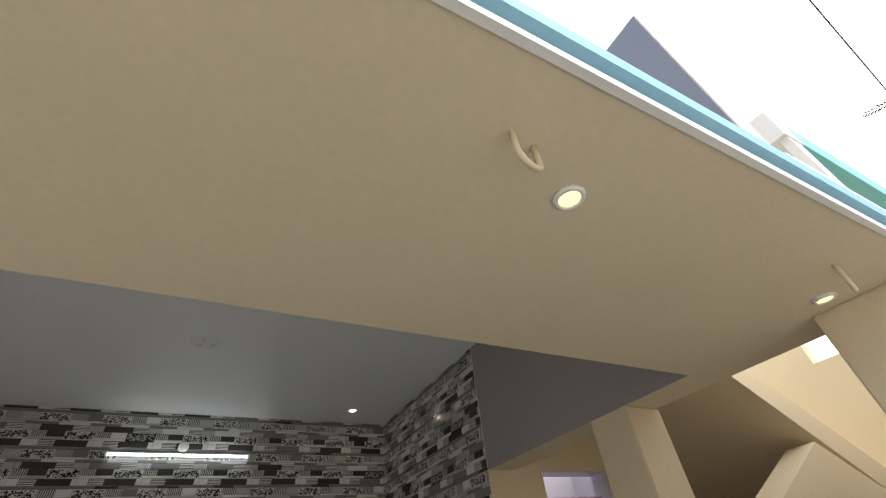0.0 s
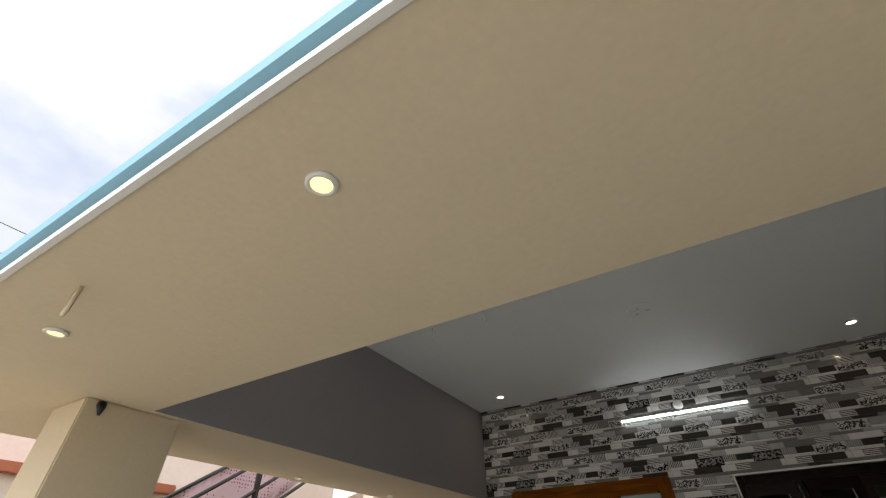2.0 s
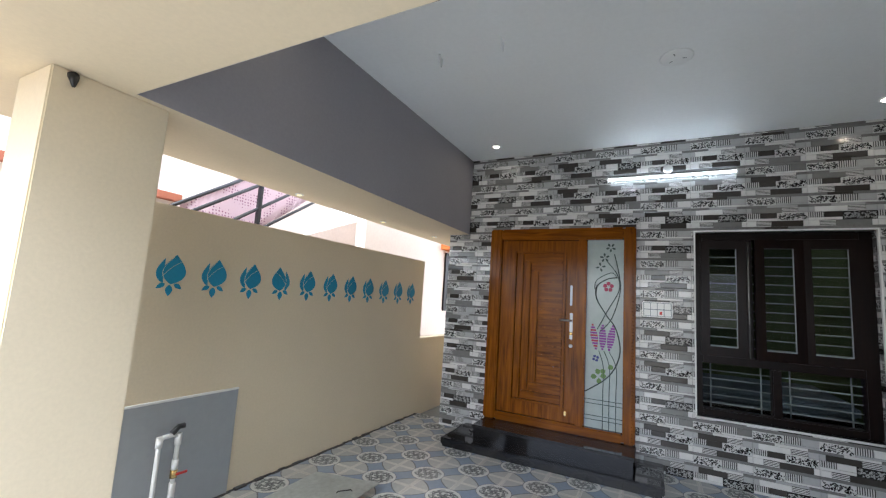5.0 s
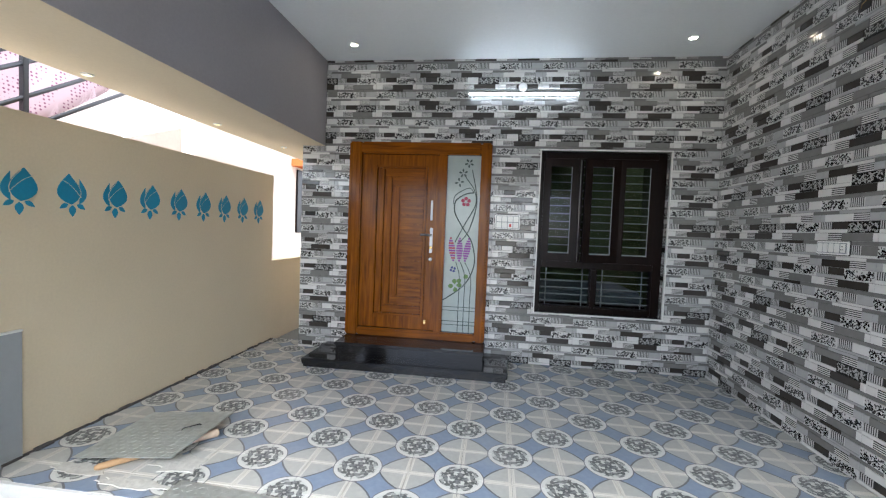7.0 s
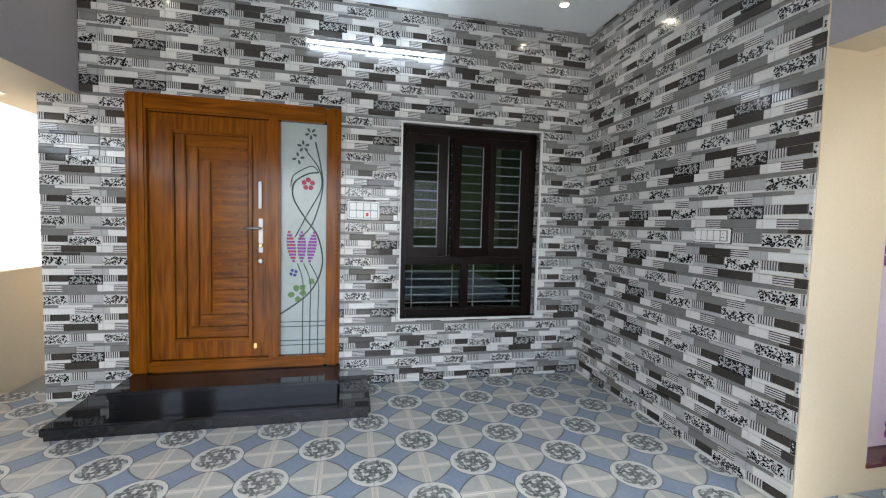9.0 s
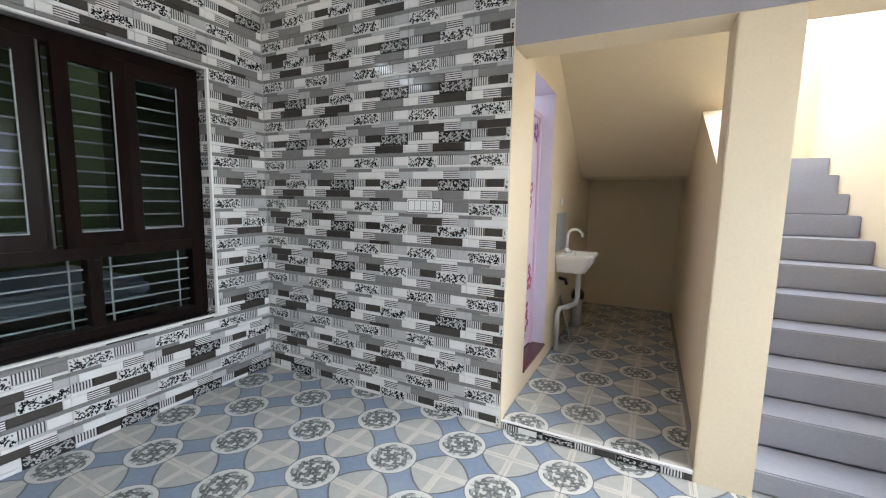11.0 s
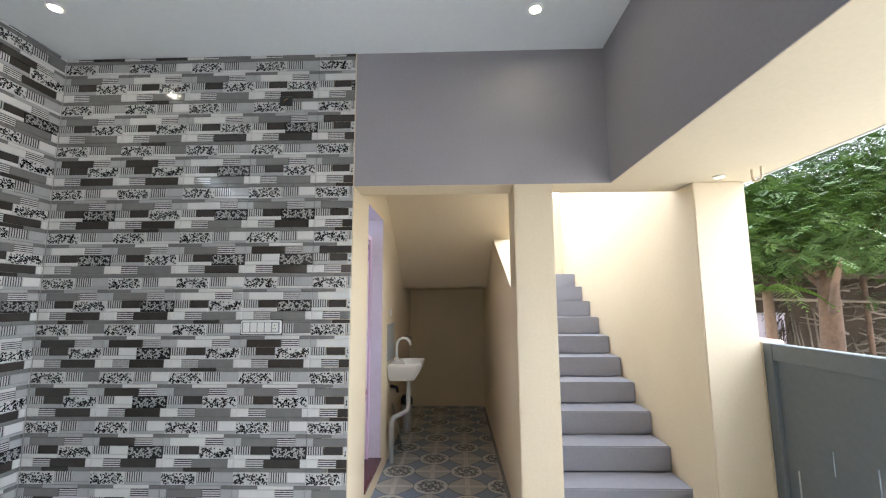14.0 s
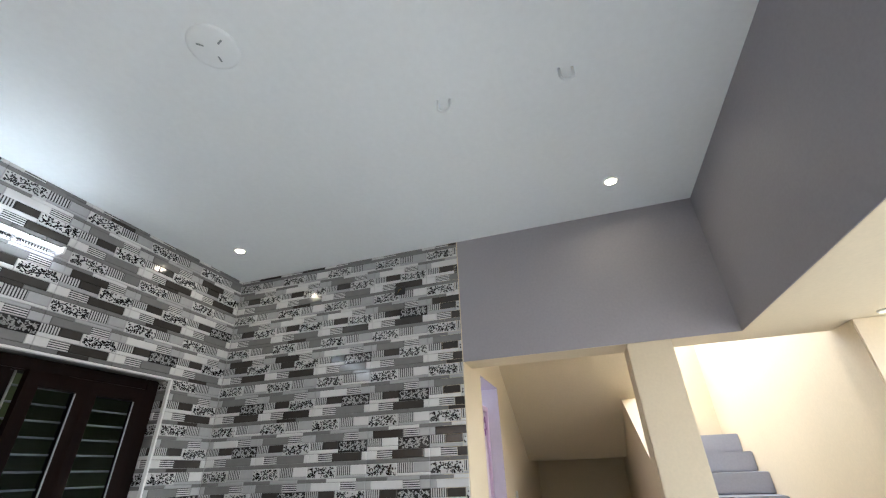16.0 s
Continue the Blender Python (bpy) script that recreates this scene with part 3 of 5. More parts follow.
# granite steps
steps = thing("door_steps", pose(0, 0, 0), "two polished black granite steps below the front door", "step")
part("tread", soft(boxes((-2.137, -0.09, 4.245, YD - 0.012, 0.03, 0.088)), 0.008), M_GRANITE, steps)
part("riser", boxes((-2.12, -0.107, 4.262, YD - 0.012, 0.0, 0.031)), M_GRANITE, steps)
part("tread", soft(boxes((-1.90, -0.322, 4.50, YD - 0.012, 0.165, 0.20)), 0.008), M_GRANITE, steps)
part("riser", boxes((-1.885, -0.337, 4.515, YD - 0.012, 0.088, 0.166)), M_GRANITE, steps)

# ---- window ----
win = thing("window", pose(0.174, YD, 0.56), "dark wooden window with louvre grille, one casement ajar", "window")
W, H = 1.333, 1.765
IN = 0.09                              # frame stands back in the tiled reveal
part("reveal_trim", soft(boxes((0, 0.014, -0.012, 0.02, 0, H), (W - 0.014, W, -0.012, 0.02, 0, H), (0.014, W - 0.014, -0.012, 0.02, H - 0.014, H), (0.014, W - 0.014, -0.012, 0.02, 0, 0.014)), 0.003, 1), M_WHITE, win, "white tile trim round the reveal")
F0, F1 = 0.05, W - 0.08
part("sill", boxes((0.014, W - 0.014, 0.02, 0.2, 0.0, 0.02)), M_GRANITE, win)
bar("frame", F0 - 0.036, F0 + 0.02, 0.02, H - 0.014, IN, IN + 0.1, M_DARKW, win)
bar("frame", F1 - 0.03, F1 + 0.066, 0.02, H - 0.014, IN, IN + 0.1, M_DARKW, win)
bar("frame", F0 + 0.02, F1 - 0.03, H - 0.09, H - 0.014, IN, IN + 0.1, M_DARKW, win)
bar("frame", F0 + 0.02, F1 - 0.03, 0.02, 0.085, IN, IN + 0.1, M_DARKW, win)
bar("transom", F0 + 0.02, F1 - 0.03, 0.50, 0.58, IN, IN + 0.1, M_DARKW, win)
bar("mullion", 0.60, 0.67, 0.085, 0.50, IN, IN + 0.1, M_DARKW, win)
for x in (0.455, 0.845):
    bar("mullion", x - 0.025, x + 0.025, 0.58, H - 0.09, IN + 0.02, IN + 0.1, M_DARKW, win)
for a, b in ((F0 + 0.02, 0.60), (0.67, F1 - 0.03)):
    part("pane", boxes((a, b, IN + 0.04, IN + 0.045, 0.085, 0.50)), M_GLASS, win).visible_shadow = False
    for x in (a + 0.07, b - 0.07):
        part("grille_bar", tube(bmesh.new(), [(x, IN + 0.07, 0.085), (x, IN + 0.07, 0.50)], 0.006, 6), M_GRILLE, win)
    for k in range(5):
        z = 0.13 + 0.075 * k
        part("grille_bar", tube(bmesh.new(), [(a, IN + 0.072, z), (b, IN + 0.072, z)], 0.006, 6), M_GRILLE, win)
for a, b in ((F0 + 0.02, 0.43), (0.48, 0.82), (0.87, F1 - 0.03)):
    for k in range(12):
        z = 0.665 + 0.086 * k
        part("grille_bar", tube(bmesh.new(), [(a, IN + 0.085, z), (b, IN + 0.085, z)], 0.006, 6), M_GRILLE, win)


def casement(x, w, turn, hinge):
    """A glazed sash, hinged at x; turn in degrees swings it out."""
    sash = part("casement", boxes((0, 0.075, 0, 0.035, 0, 1.10), (w - 0.075, w, 0, 0.035, 0, 1.10), (0.075, w - 0.075, 0, 0.035, 1.02, 1.10), (0.075, w - 0.075, 0, 0.035, 0, 0.085)), M_DARKW, win)
    sash.matrix_basis = pose(x, IN - 0.015, 0.575, 0, 0, turn) @ pose(0 if hinge == "l" else -w, 0, 0)
    part("pane", boxes((0.075, w - 0.075, 0.015, 0.02, 0.085, 1.02)), M_GLASS, sash).visible_shadow = False
    part("bead", soft(boxes((w - 0.085, w - 0.077, -0.004, 0.004, 0.09, 1.015), (0.077, w - 0.077, -0.004, 0.004, 0.085, 0.093)), 0.002, 1), M_GRILLE, sash)


casement(F0 + 0.01, 0.37, 0, "l")
casement(0.855, 0.375, 9, "r")
casement(F1 - 0.02, 0.40, 0, "r")
stay = tube(bmesh.new(), [(0.437, IN - 0.05, 0.58), (0.437, IN - 0.05, 1.66)], 0.006, 6)
part("stay_bar", stay, M_CHROME, win, "thin steel stay bar")
bed = thing("bed", pose(0.9, 7.0, 0.2), "low bed with pale blue sheet inside the room", "bed")
part("base", soft(boxes((-0.9, 0.9, -0.75, 0.75, 0.0, 0.28)), 0.01), M_DARKW, bed)
part("mattress", soft(boxes((-0.88, 0.88, -0.73, 0.73, 0.28, 0.46)), 0.05, 3), material("pale_blue_sheet", (0.14, 0.17, 0.20), 0.9, 0.15, 8, 0.3), bed)


# ---- switches and fixtures ----
def switchboard(name, m, w, h, n, label, red=False):
    s = thing(name, m, label, "switchboard")
    part("plate", soft(boxes((-w / 2, w / 2, -0.014, 0.0, -h / 2, h / 2)), 0.005), M_PLAST, s)
    # black rim drawn in for the plate's shadow outline on the wall
    part("shadow_rim", boxes((-w / 2 - 0.004, w / 2 + 0.004, -0.005, 0.0, -h / 2 - 0.005, h / 2 + 0.004)), M_BLACK, s)
    # grey backing that darkens the gaps between the switches
    part("gap_backing", soft(boxes((-w / 2 + 0.010, w / 2 - 0.010, -0.0155, -0.013, -h / 2 + 0.010, h / 2 - 0.010)), 0.002, 1), M_GRILLE, s)
    step = (w - 0.03) / n
    for k in range(n):
        x = -w / 2 + 0.015 + step * k
        if h > 0.12:
            for z0, z1 in ((-h / 2 + 0.015, -0.004), (0.004, h / 2 - 0.015)):
                part("switch", soft(boxes((x + 0.003, x + step - 0.003, -0.02, -0.013, z0, z1)), 0.003), M_PLAST, s)
        elif k < n - 1:
            part("switch", soft(boxes((x + 0.003, x + step - 0.003, -0.02, -0.013, -h / 2 + 0.014, h / 2 - 0.014)), 0.003), M_PLAST, s)
        else:
            part("socket", soft(boxes((x + 0.003, x + step - 0.003, -0.017, -0.013, -h / 2 + 0.014, h / 2 - 0.014)), 0.003), M_PLAST, s)
            for dx, dz in ((0.012, -0.01), (0.026, -0.01), (0.019, 0.012)):
                part("hole", boxes((x + dx - 0.003, x + dx + 0.003, -0.0185, -0.0165, dz - 0.003, dz + 0.003)), M_BLACK, s)
    if red:
        part("indicator", soft(boxes((0.02, 0.042, -0.024, -0.019, -0.05, -0.02)), 0.003), M_RED, s, "red indicator lamp")
    return s


switchboard("switchboard", pose(-0.142, YD - 0.012, 1.533), 0.27, 0.155, 4, "white modular switchboard with red indicator on tiled wall", True)
switchboard("switchboard", pose(XR - 0.012, 3.407, 1.403, 0, 0, -90), 0.262, 0.088, 5, "narrow white switch and socket plate on tiled wall")
box_hole = thing("junction_box", pose(XR - 0.012, 3.315, 2.926, 0, 0, -90), "open black junction box cut into wall tiles", "junction box")
part("rim", soft(boxes((-0.045, 0.045, -0.006, 0.0, -0.035, 0.035)), 0.003, 1), M_BLACK, box_hole)
part("wire", tube(bmesh.new(), [(-0.02, -0.008, -0.02), (0.0, -0.02, 0.0), (0.02, -0.008, 0.02)], 0.003, 6), M_BRASS, box_hole)

tl = thing("tube_light", pose(-0.042, YD - 0.012, 2.884), "lit cool-white LED tube light on tiled wall", "light")
part("batten", soft(boxes((-0.585, 0.585, -0.033, 0.0, -0.006, 0.020)), 0.005), M_PLAST, tl)
tb = tube(bmesh.new(), [(-0.575, -0.043, 0.0), (0.575, -0.043, 0.0)], 0.011, 12)
part("tube", tb, M_TUBE, tl, "glowing cool-white tube")
for x in (-0.58, 0.565):
    part("end_cap", soft(boxes((x, x + 0.015, -0.062, 0, -0.022, 0.024)), 0.003), M_PLAST, tl)
rose = thing("junction_cover", pose(-0.045, YD - 0.012, 2.965, 90), "round white cable cover above tube light", "cover")
part("cap", lathe([(0.045, 0), (0.045, 0.02), (0.03, 0.032)], 24), M_PLAST, rose)


def downlight(x, y, z, r, mat, label, group):
    d = thing("downlight", pose(x, y, z), label, "downlight", group)
    part("rim", lathe([(r, 0.0), (r, -0.006), (r * 0.78, -0.012), (r * 0.66, -0.006), (r * 0.64, 0.0)], 32), M_PLAST, d)
    part("lens", lathe([(r * 0.655, -0.003), (r * 0.655, -0.007), (0.001, -0.0075)], 28), mat, d, "glowing warm-white lens")
    return d


first = downlight(0.712, 0.49, ZB, 0.036, M_LED, "small round lit downlight with white rim in cream soffit", "soffit downlights")
for x, y in ((-0.468, 0.467), (-1.69, 0.493), (-2.927, 0.5), (1.849, 0.522), (-2.90, 2.75), (-2.88, 3.97), (-2.785, 5.01)):
    copy_thing(first, pose(x, y, ZB))
firstc = downlight(1.448, 4.48, ZC, 0.046, M_LEDW, "small round lit downlight with white rim in white ceiling", "ceiling downlights")
for x, y in ((-1.775, 4.5), (1.559, 1.682), (-1.775, 1.70)):
    copy_thing(firstc, pose(x, y, ZC))


def hook(x, y, z, turn, name, label, group):
    h = thing(name, pose(x, y, z, 0, 0, turn), label, "hook", group)
    pts = [(-0.03, 0, 0.01), (-0.03, 0, -0.05)] + [(-0.03 * math.cos(a), 0, -0.05 - 0.028 * math.sin(a)) for a in (0.5, 1.0, 1.57, 2.14, 2.64)] + [(0.03, 0, -0.05), (0.03, 0, 0.01)]
    part("rod", tube(bmesh.new(), pts, 0.0065, 8), M_CREAM if z < 3 else M_CEIL, h)


for x, y, tn in ((0.53, 0.408, 12), (1.69, 0.408, 12), (-1.36, 0.405, -10), (-2.80, 0.405, -10)):
    hook(x, y, ZB, tn, "ceiling_hook", "painted steel rod hook bent in a U under soffit", "soffit hooks")
for x, y in ((0.571, 2.486), (0.582, 1.904), (-1.085, 2.69), (-1.567, 2.71)):
    hook(x, y, ZC, 100, "ceiling_hook", "white painted steel U hook in porch ceiling", "ceiling hooks")
fanc = thing("fan_box_cover", pose(-0.03, 3.31, ZC), "round white fan box cover with slots in ceiling", "cover")
part("disc", lathe([(0.105, 0), (0.105, -0.004), (0.095, -0.008), (0.001, -0.009)], 32), M_CEIL, fanc)
for a, rr in ((0.2, 0.05), (2.3, 0.05), (4.4, 0.05)):
    c = part("slot", soft(boxes((-0.014, 0.014, -0.004, 0.004, -0.011, -0.0085)), 0.002, 1), M_GRILLE, fanc)
    c.matrix_basis = pose(rr * math.cos(a), rr * math.sin(a), 0, 0, 0, math.degrees(a))
sock = thing("bulb_holder", pose(-2.262, 0.932, 2.27), "small black bulb holder poking from column top", "bulb holder")
part("holder", tube(bmesh.new(), [(-0.006, 0, 0.035), (0.008, 0, 0.015), (0.014, 0.0, -0.015)], [0.022, 0.016, 0.006], 10), M_BLACK, sock)

# ---- lotus stencils ----
def blob(bm, pts, depth=0.003):
    lo, hi = [bm.verts.new((0, p[0], p[1])) for p in pts], [bm.verts.new((depth, p[0], p[1])) for p in pts]
    bm.faces.new(hi)
    for i in range(len(pts)):
        j = (i + 1) % len(pts)
        bm.faces.new((lo[i], lo[j], hi[j], hi[i]))


def arc_leaf(a, b, bulge0, bulge1, n=10):
    """Outline of a petal between two tips with a bulge on each side."""
    a, b = Vector(a), Vector(b)
    d, s = b - a, Vector((-(b - a).y, (b - a).x)).normalized()
    one = [a + d * (k / n) + s * bulge0 * math.sin(math.pi * (k / n) ** 0.8) for k in range(n + 1)]
    two = [a + d * (k / n) - s * bulge1 * math.sin(math.pi * (k / n) ** 0.8) for k in range(n - 1, 0, -1)]
    return [(p.x, p.y) for p in one + two]


lotus = thing("lotus_stencil", pose(-2.95, 1.807, 1.56), "teal lotus bud stencilled on cream compound wall", "wall motif", "lotus row")
petal_rows = {
    "petal": [arc_leaf((0.004, -0.076), (0.024, 0.118), 0.064, 0.082), arc_leaf((-0.042, -0.072), (-0.044, 0.090), 0.048, -0.002)],
    "sepal": [arc_leaf((-0.028, -0.074), (-0.080, -0.104), 0.012, 0.017), arc_leaf((0.028, -0.074), (0.080, -0.104), 0.017, 0.012), arc_leaf((0.0, -0.080), (0.0, -0.152), 0.022, 0.022)],
}
for nm, outlines in petal_rows.items():
    for o in outlines:
        bm = bmesh.new()
        blob(bm, o, 0.004 if o is outlines[0] else 0.003)
        bmesh.ops.recalc_face_normals(bm, faces=bm.faces)
        part(nm, bm, M_LOTUS, lotus)
# unpainted lines left by the stencil's bridges
seams = [[(0.072 - 0.125 * u, 0.078 - 0.105 * u + 0.016 * math.sin(math.pi * u)) for u in [i / 8 for i in range(9)]],
         [(0.004 + 0.020 * u - 0.064 * math.sin(math.pi * u ** 0.8), -0.076 + 0.194 * u) for u in [i / 12 for i in range(12)]]]
for line in seams:
    bm = bmesh.new()
    tube(bm, [(0.0032, y, z) for y, z in line], 0.0018, 6)
    part("seam", bm, M_CREAM, lotus, "thin unpainted cream line")
for k in range(1, 11):
    flip = Matrix.Scale(-1 if k == 3 else 1, 4, (0, 1, 0))   # one stencil was laid the other way round
    copy_thing(lotus, pose(-2.95, 1.807 + 0.2976 * k, 1.56) @ flip)

# ---- clutter by the compound wall ----
slab = thing("tile_slab", pose(-2.95, 1.55, -0.11), "large grey glazed wall slab fixed low on compound wall", "wall tile")
part("slab", soft(boxes((0.0, 0.02, -0.35, 0.85, 0.0, 0.85)), 0.002, 1), M_SLAB, slab)
part("edge", boxes((0.0, 0.022, -0.35, 0.852, 0.85, 0.862)), M_WHITE, slab, "white mortar edge")
pipe = thing("water_pipe", pose(-2.86, 1.83, -0.11), "white PVC water pipe loop with red valve", "pipe")
part("riser", tube(bmesh.new(), [(0, 0, 0), (0, 0, 0.63), (0.0, 0.02, 0.655), (0.0, 0.09, 0.655), (0, 0.115, 0.63), (0, 0.115, 0.0)], 0.014, 10), M_PIPE, pipe)
for p, q in (((0, 0, 0.60), (0, 0, 0.66)), ((0, 0.115, 0.59), (0, 0.115, 0.66)), ((0, 0.115, 0.44), (0, 0.115, 0.50)), ((0, 0.115, 0.26), (0, 0.115, 0.36))):
    part("coupling", tube(bmesh.new(), [p, q], 0.020, 12), M_PIPE, pipe)
part("valve", tube(bmesh.new(), [(0, 0.115, 0.39), (0, 0.115, 0.44)], 0.021, 12), M_BRASS, pipe, "brass ball valve")
part("valve_handle", soft(boxes((0.015, 0.025, 0.12, 0.19, 0.405, 0.42)), 0.003), M_RED, pipe, "red valve handle")
part("bib", tube(bmesh.new(), [(0.0, 0.07, 0.665), (0, 0.11, 0.70), (0, 0.145, 0.70)], 0.018, 10), M_BLACK, pipe, "black plastic tap head")
sheet = thing("chequer_plate", pose(-2.335, 2.73, 0.043, 0, -5, 2), "loose galvanised chequer plate tilted on a hammer", "metal plate")
part("plate", soft(boxes((-0.31, 0.31, -0.30, 0.30, 0.0, 0.006)), 0.002, 1), M_STEEL, sheet)
part("lift_handle", tube(bmesh.new(), [(0.12, 0.02, 0.0), (0.13, 0.03, 0.016), (0.20, 0.09, 0.016), (0.21, 0.10, 0.0)], 0.004, 6), M_BLACK, sheet)
cover = thing("sump_cover", pose(-1.60, 2.035, 0.002, 0, 0, -4), "galvanised chequer plate over the water sump", "metal plate")
part("plate", soft(boxes((-0.31, 0.31, -0.31, 0.31, 0.0, 0.007)), 0.002, 1), M_STEEL, cover)
stud = bmesh.new()
for i in range(15):
    for j in range(15):
        cx, cy = -0.28 + 0.04 * i, -0.28 + 0.04 * j
        a = radians(45 if (i + j) % 2 else -45)
        vs = box(stud, -0.013, 0.013, -0.003, 0.003, 0.0065, 0.0085)
        for v in vs:
            v.co = Vector((cx + v.co.x * math.cos(a) - v.co.y * math.sin(a), cy + v.co.x * math.sin(a) + v.co.y * math.cos(a), v.co.z))
studs = part("studs", stud, M_STEEL, cover)
new_studs = new("studs", studs.data)
new_studs.parent = sheet
ham = thing("mallet", pose(-2.21, 2.60, 0.024, 0, 0, 51), "wooden mallet with bare handle under the metal plate", "mallet")
part("handle", tube(bmesh.new(), [(-0.32, 0, -0.004), (-0.30, 0, -0.003), (-0.1, 0, -0.004), (0.14, 0, 0)], [0.010, 0.019, 0.017, 0.015], 12), M_HANDLE, ham)
part("head", tube(bmesh.new(), [(0.12, 0, 0), (0.14, 0, 0), (0.25, 0, 0.002), (0.30, 0, 0.004), (0.31, 0, 0.004)], [0.016, 0.021, 0.023, 0.028, 0.020], 14), material("worn_pale_wood", (0.52, 0.40, 0.30), 0.75, 0.2, 40, 0.2), ham, "pale worn wooden head")
smear = bmesh.new()
rs = random.Random(31)
for cx, cy, rx, ry in ((-2.02, 2.52, 0.16, 0.10), (-2.52, 2.36, 0.16, 0.055), (-2.12, 2.30, 0.20, 0.045)):
    ring = [(cx + rx * k * math.cos(a), cy + ry * k * math.sin(a)) for a, k in [(2 * math.pi * i / 26, rs.uniform(0.72, 1.12)) for i in range(26)]]
    top, low = [smear.verts.new((x, y, 0.0035)) for x, y in ring], [smear.verts.new((cx + (x - cx) * 1.06, cy + (y - cy) * 1.06, 0.0)) for x, y in ring]
    smear.faces.new(top)
    for i in range(26):
        smear.faces.new((low[i], low[(i + 1) % 26], top[(i + 1) % 26], top[i]))
tagged(part("cement_smear", smear, material("dried_cement", (0.50, 0.49, 0.45), 0.9, 0.2, 35, 0.3)), "dried pale cement smears on the floor tiles", "cement")

# ---- washroom doorway and basin ----
wd = thing("washroom_door", pose(2.44, 2.835, 0.19), "lilac PVC washroom door printed with red flowers", "door")
part("reveal", boxes((0.655, 0.66, 0.0, 0.165, 0, 2.13), (0.0, 0.005, 0.0, 0.165, 0, 2.13), (0.005, 0.655, 0.0, 0.165, 2.125, 2.13)), M_LILAC, wd)
part("threshold", boxes((0.0, 0.66, -0.01, 0.165, 0.001, 0.02)), M_MAROON, wd, "maroon granite threshold")
M_PVC = material("lilac_pvc", (0.64, 0.48, 0.66), 0.3, 0.05, 30)
part("door_frame", soft(boxes((0.005, 0.05, 0.10, 0.15, 0.02, 1.97), (0.61, 0.655, 0.10, 0.15, 0.02, 1.97), (0.05, 0.61, 0.10, 0.15, 1.925, 1.97)), 0.004, 1), M_PVC, wd)
dl = part("leaf", boxes((0.05, 0.61, 0.12, 0.14, 0.03, 1.925)), material("pale_lilac_pvc", (0.68, 0.58, 0.68), 0.3, 0.05, 30), wd)
rngd = random.Random(5)
for k in range(16):
    x, z, r = rngd.uniform(0.12, 0.55), 0.13 + 0.112 * k, rngd.uniform(0.03, 0.055)
    bm = bmesh.new()
    for j in range(5):
        a = 2 * math.pi * j / 5 + k
        c = (x + r * math.cos(a), z + r * math.sin(a))
        ring = [(c[0] + 0.6 * r * math.cos(q), c[1] + 0.6 * r * math.sin(q)) for q in [2 * math.pi * t / 8 for t in range(8)]]
        bm.faces.new([bm.verts.new((p[0], 0.117 - 0.0004 * j, p[1])) for p in ring])
    part("printed_flower", bm, ETR if k % 3 else ETP, dl)
basin = thing("wash_basin", pose(3.62, 2.83, 0.79), "white ceramic wall basin with tall swan-neck tap", "basin")
bowl = bmesh.new()
rings = []
for (w, d0, d1, z) in ((0.16, -0.25, 0.0, -0.0), (0.21, -0.31, 0.0, 0.09), (0.235, -0.33, 0.0, 0.15), (0.235, -0.335, 0.0, 0.17), (0.215, -0.315, -0.10, 0.17), (0.19, -0.31, -0.12, 0.12), (0.12, -0.25, -0.15, 0.05)):
    ring = []
    for sx, t in ((-1, 0), (-1, 0.85), (-0.8, 1), (0.8, 1), (1, 0.85), (1, 0)):
        ring.append(bowl.verts.new((w * sx, d1 + (d0 - d1) * t, z)))
    rings.append(ring)
for a, b in zip(rings, rings[1:]):
    for k in range(6):
        bowl.faces.new((a[k], a[(k + 1) % 6], b[(k + 1) % 6], b[k]))
bowl.faces.new(rings[0][::-1])
bowl.faces.new(rings[-1])
bmesh.ops.recalc_face_normals(bowl, faces=bowl.faces)
soft(bowl, 0.012, 2)
part("bowl", bowl, material("white_ceramic", (0.80, 0.80, 0.78), 0.12, 0.02, 20, 0.0), basin)
tap = [(0, -0.06, 0.17), (0, -0.06, 0.33)] + [(0, -0.06 - 0.07 * (1 - math.cos(a)), 0.33 + 0.07 * math.sin(a)) for a in (0.5, 1.0, 1.57, 2.1, 2.6)] + [(0, -0.20, 0.33)]
part("tap", tube(bmesh.new(), tap, 0.013, 10), M_PLAST, basin, "white swan-neck tap")
part("tap_base", lathe([(0.028, 0.17), (0.026, 0.2), (0.015, 0.22)], 16, (0, -0.06, 0)), M_PLAST, basin)
part("trap", tube(bmesh.new(), [(0, -0.18, 0.0), (0, -0.18, -0.26), (-0.02, -0.17, -0.31), (-0.08, -0.12, -0.33), (-0.22, -0.06, -0.33), (-0.25, -0.05, -0.36), (-0.25, -0.05, -0.735)], 0.024, 10), M_PIPEG, basin, "grey waste pipe")
part("valve", tube(bmesh.new(), [(0.0, 0.0, -0.08), (0.0, -0.06, -0.09), (0.02, -0.07, -0.14)], 0.016, 8), M_BLACK, basin, "black angle valve")
part("splashback", boxes((-0.23, 0.2, -0.001, 0.004, 0.19, 0.55)), M_SLAB, basin, "grey splashback tile")
tp = thing("wall_tap", pose(4.62, 2.83, 1.12), "small steel wall tap in passage", "tap")
part("body", tube(bmesh.new(), [(0, 0, 0), (0, -0.09, 0), (0, -0.11, -0.03)], 0.014, 8), M_CHROME, tp)
part("knob", soft(boxes((-0.03, 0.03, -0.07, -0.05, 0.02, 0.04)), 0.004), M_CHROME, tp)
sw = thing("switch_socket", pose(3.55, 2.833, 1.45), "small white switch on cream passage wall", "switch")
